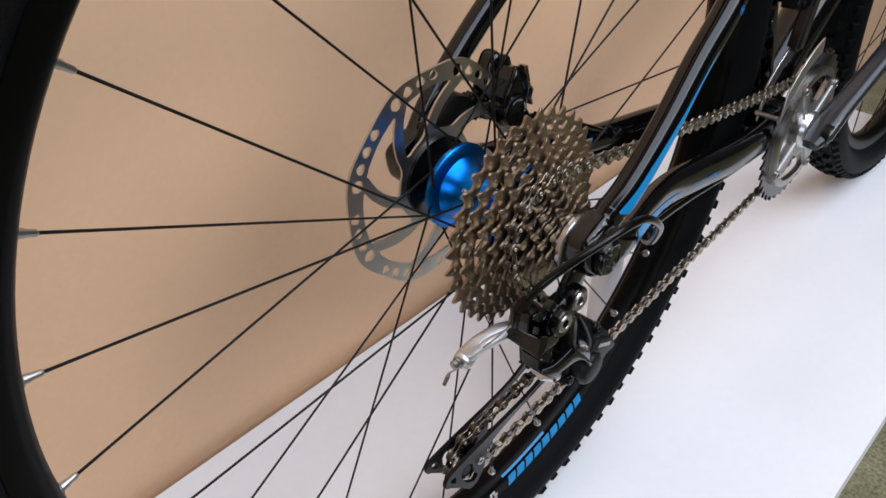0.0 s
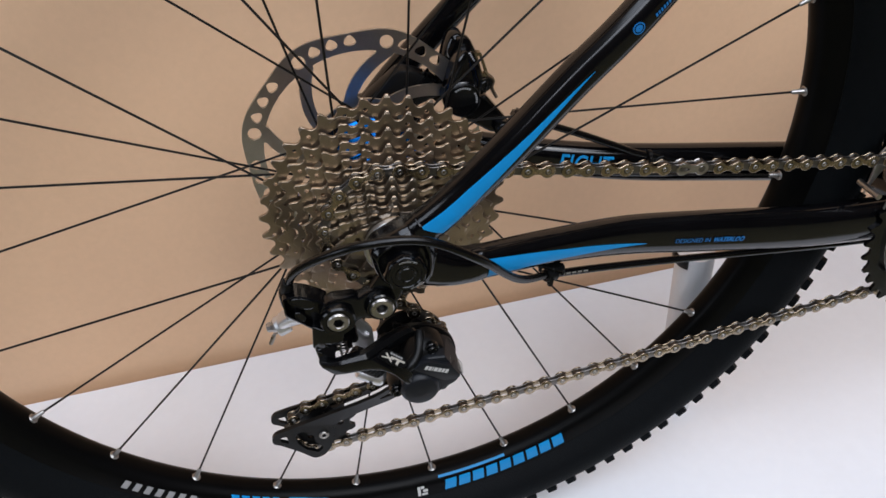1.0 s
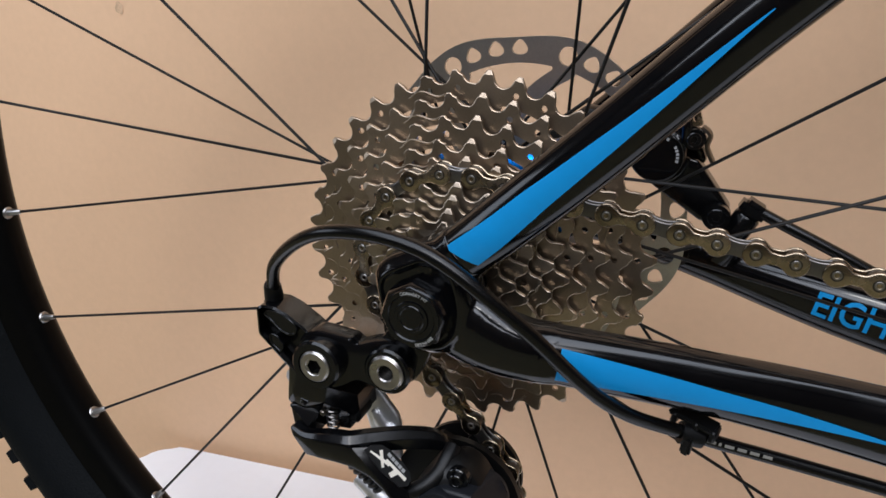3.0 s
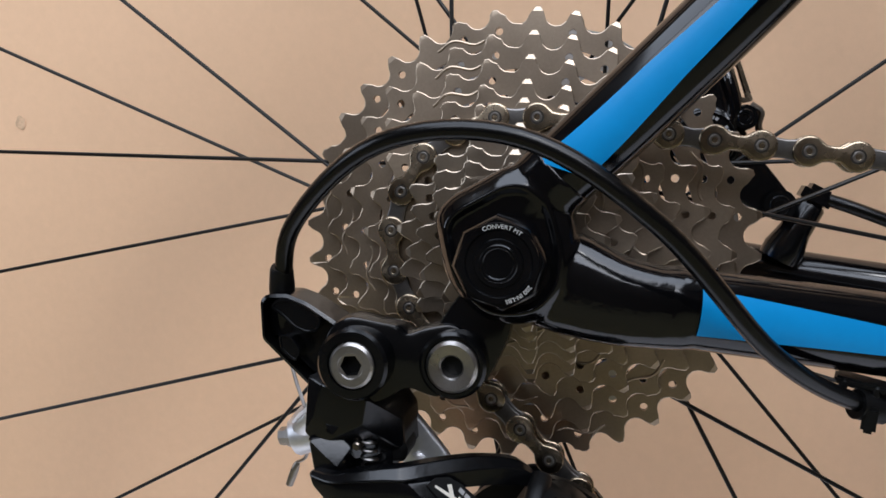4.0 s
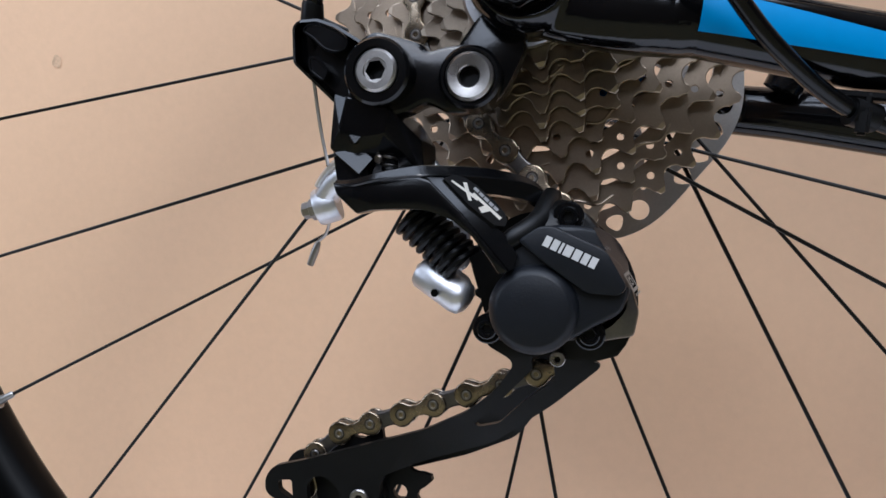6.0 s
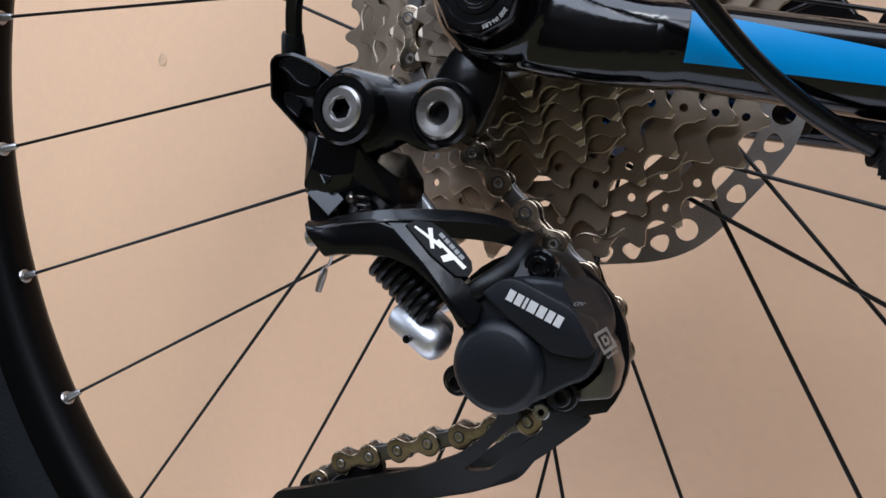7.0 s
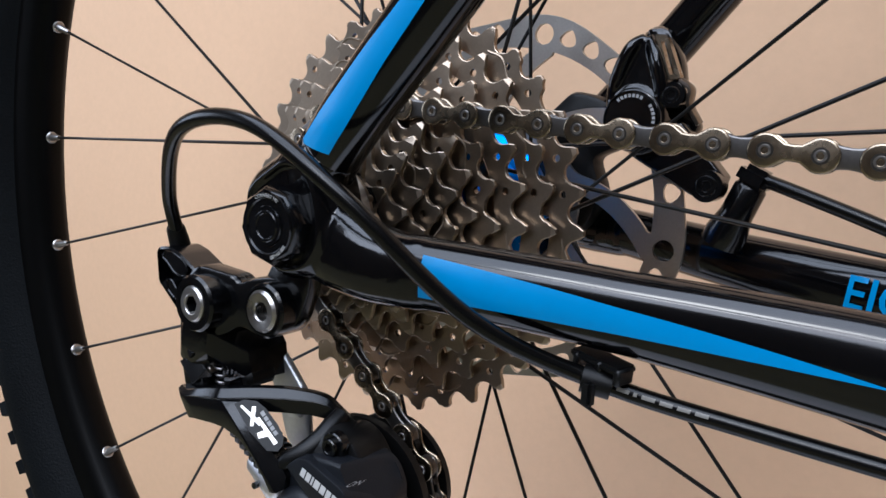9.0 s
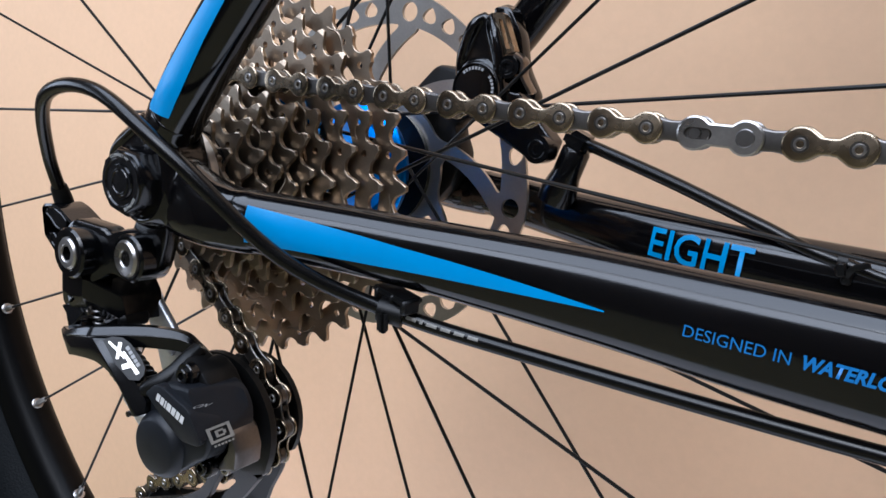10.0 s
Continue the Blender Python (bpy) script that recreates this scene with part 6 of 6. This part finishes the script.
# ---- front wheel, seen past the cranks ----
FRONT = Vector((0.93, -0.010, -0.0013))
f_tyre = part("front_tyre", tyre_mesh(FRONT), M_RUBBER, bike, "black knobbly rubber tyre")
tagged(part("tread", far_knobs(FRONT, (1, -1)), M_RUBBER, f_tyre), kind="stuff")
f_rim = part("front_rim", rim_mesh(FRONT), M_RIM, bike, "satin black rim with blue print")
bm = bmesh.new()
for k in range(13):
    a = radians(-150 + 2.6 * k)
    p, q = [rim_point(a + d, r) + FRONT for d in (0, radians(1.9)) for r in (0.3035, 0.3145)][:2], [rim_point(a + radians(1.9), r) + FRONT for r in (0.3035, 0.3145)]
    bm.faces.new([bm.verts.new(v) for v in (p[0], p[1], q[1], q[0])])
part("flash_print", bm, M_BLUE, f_rim, "blue print on the rim")
bm = bmesh.new()
lathe(bm, [(0.006, -0.05), (0.012, -0.05), (0.024, -0.030), (0.014, -0.015), (0.014, 0.015), (0.024, 0.030), (0.012, 0.05), (0.006, 0.05)], FRONT, (0, 1, 0), 32)
part("front_hub", bm, M_ANOD, bike)
for i in range(28):
    a = STEP * i
    b = a + (1 if i % 4 < 2 else -1) * 4 * STEP
    p = FRONT + Vector((R_BED * math.cos(a), 0, R_BED * math.sin(a)))
    q = FRONT + Vector((0.022 * math.cos(b), 0.03 if i % 2 else -0.03, 0.022 * math.sin(b)))
    bm = bmesh.new()
    sweep(bm, [p, q], 0.0009, 6, (0, 1, 0.01))
    part("spoke", bm, M_SPOKE, f_rim)

# ---- tread knobs of the near shoulder, one by one ----
bm = bmesh.new()
add_knob(bm, Matrix(), (0.0052, 0.0095, 0.0104))
random.seed(9)
me_knob = finish(bm, "knob", M_RUBBER)
for k in range(KNOBS):
    ob = part("knob", me_knob, None, rear_tyre)
    out = 0.0 if k % 2 else 0.0012
    ob.matrix_basis = Matrix.Translation(WC) @ knob_at(2 * math.pi * k / KNOBS + random.uniform(-0.002, 0.002), -0.82 - 60 * out, -0.0200 - out, 0.3545 - out, random.uniform(-0.1, 0.1))
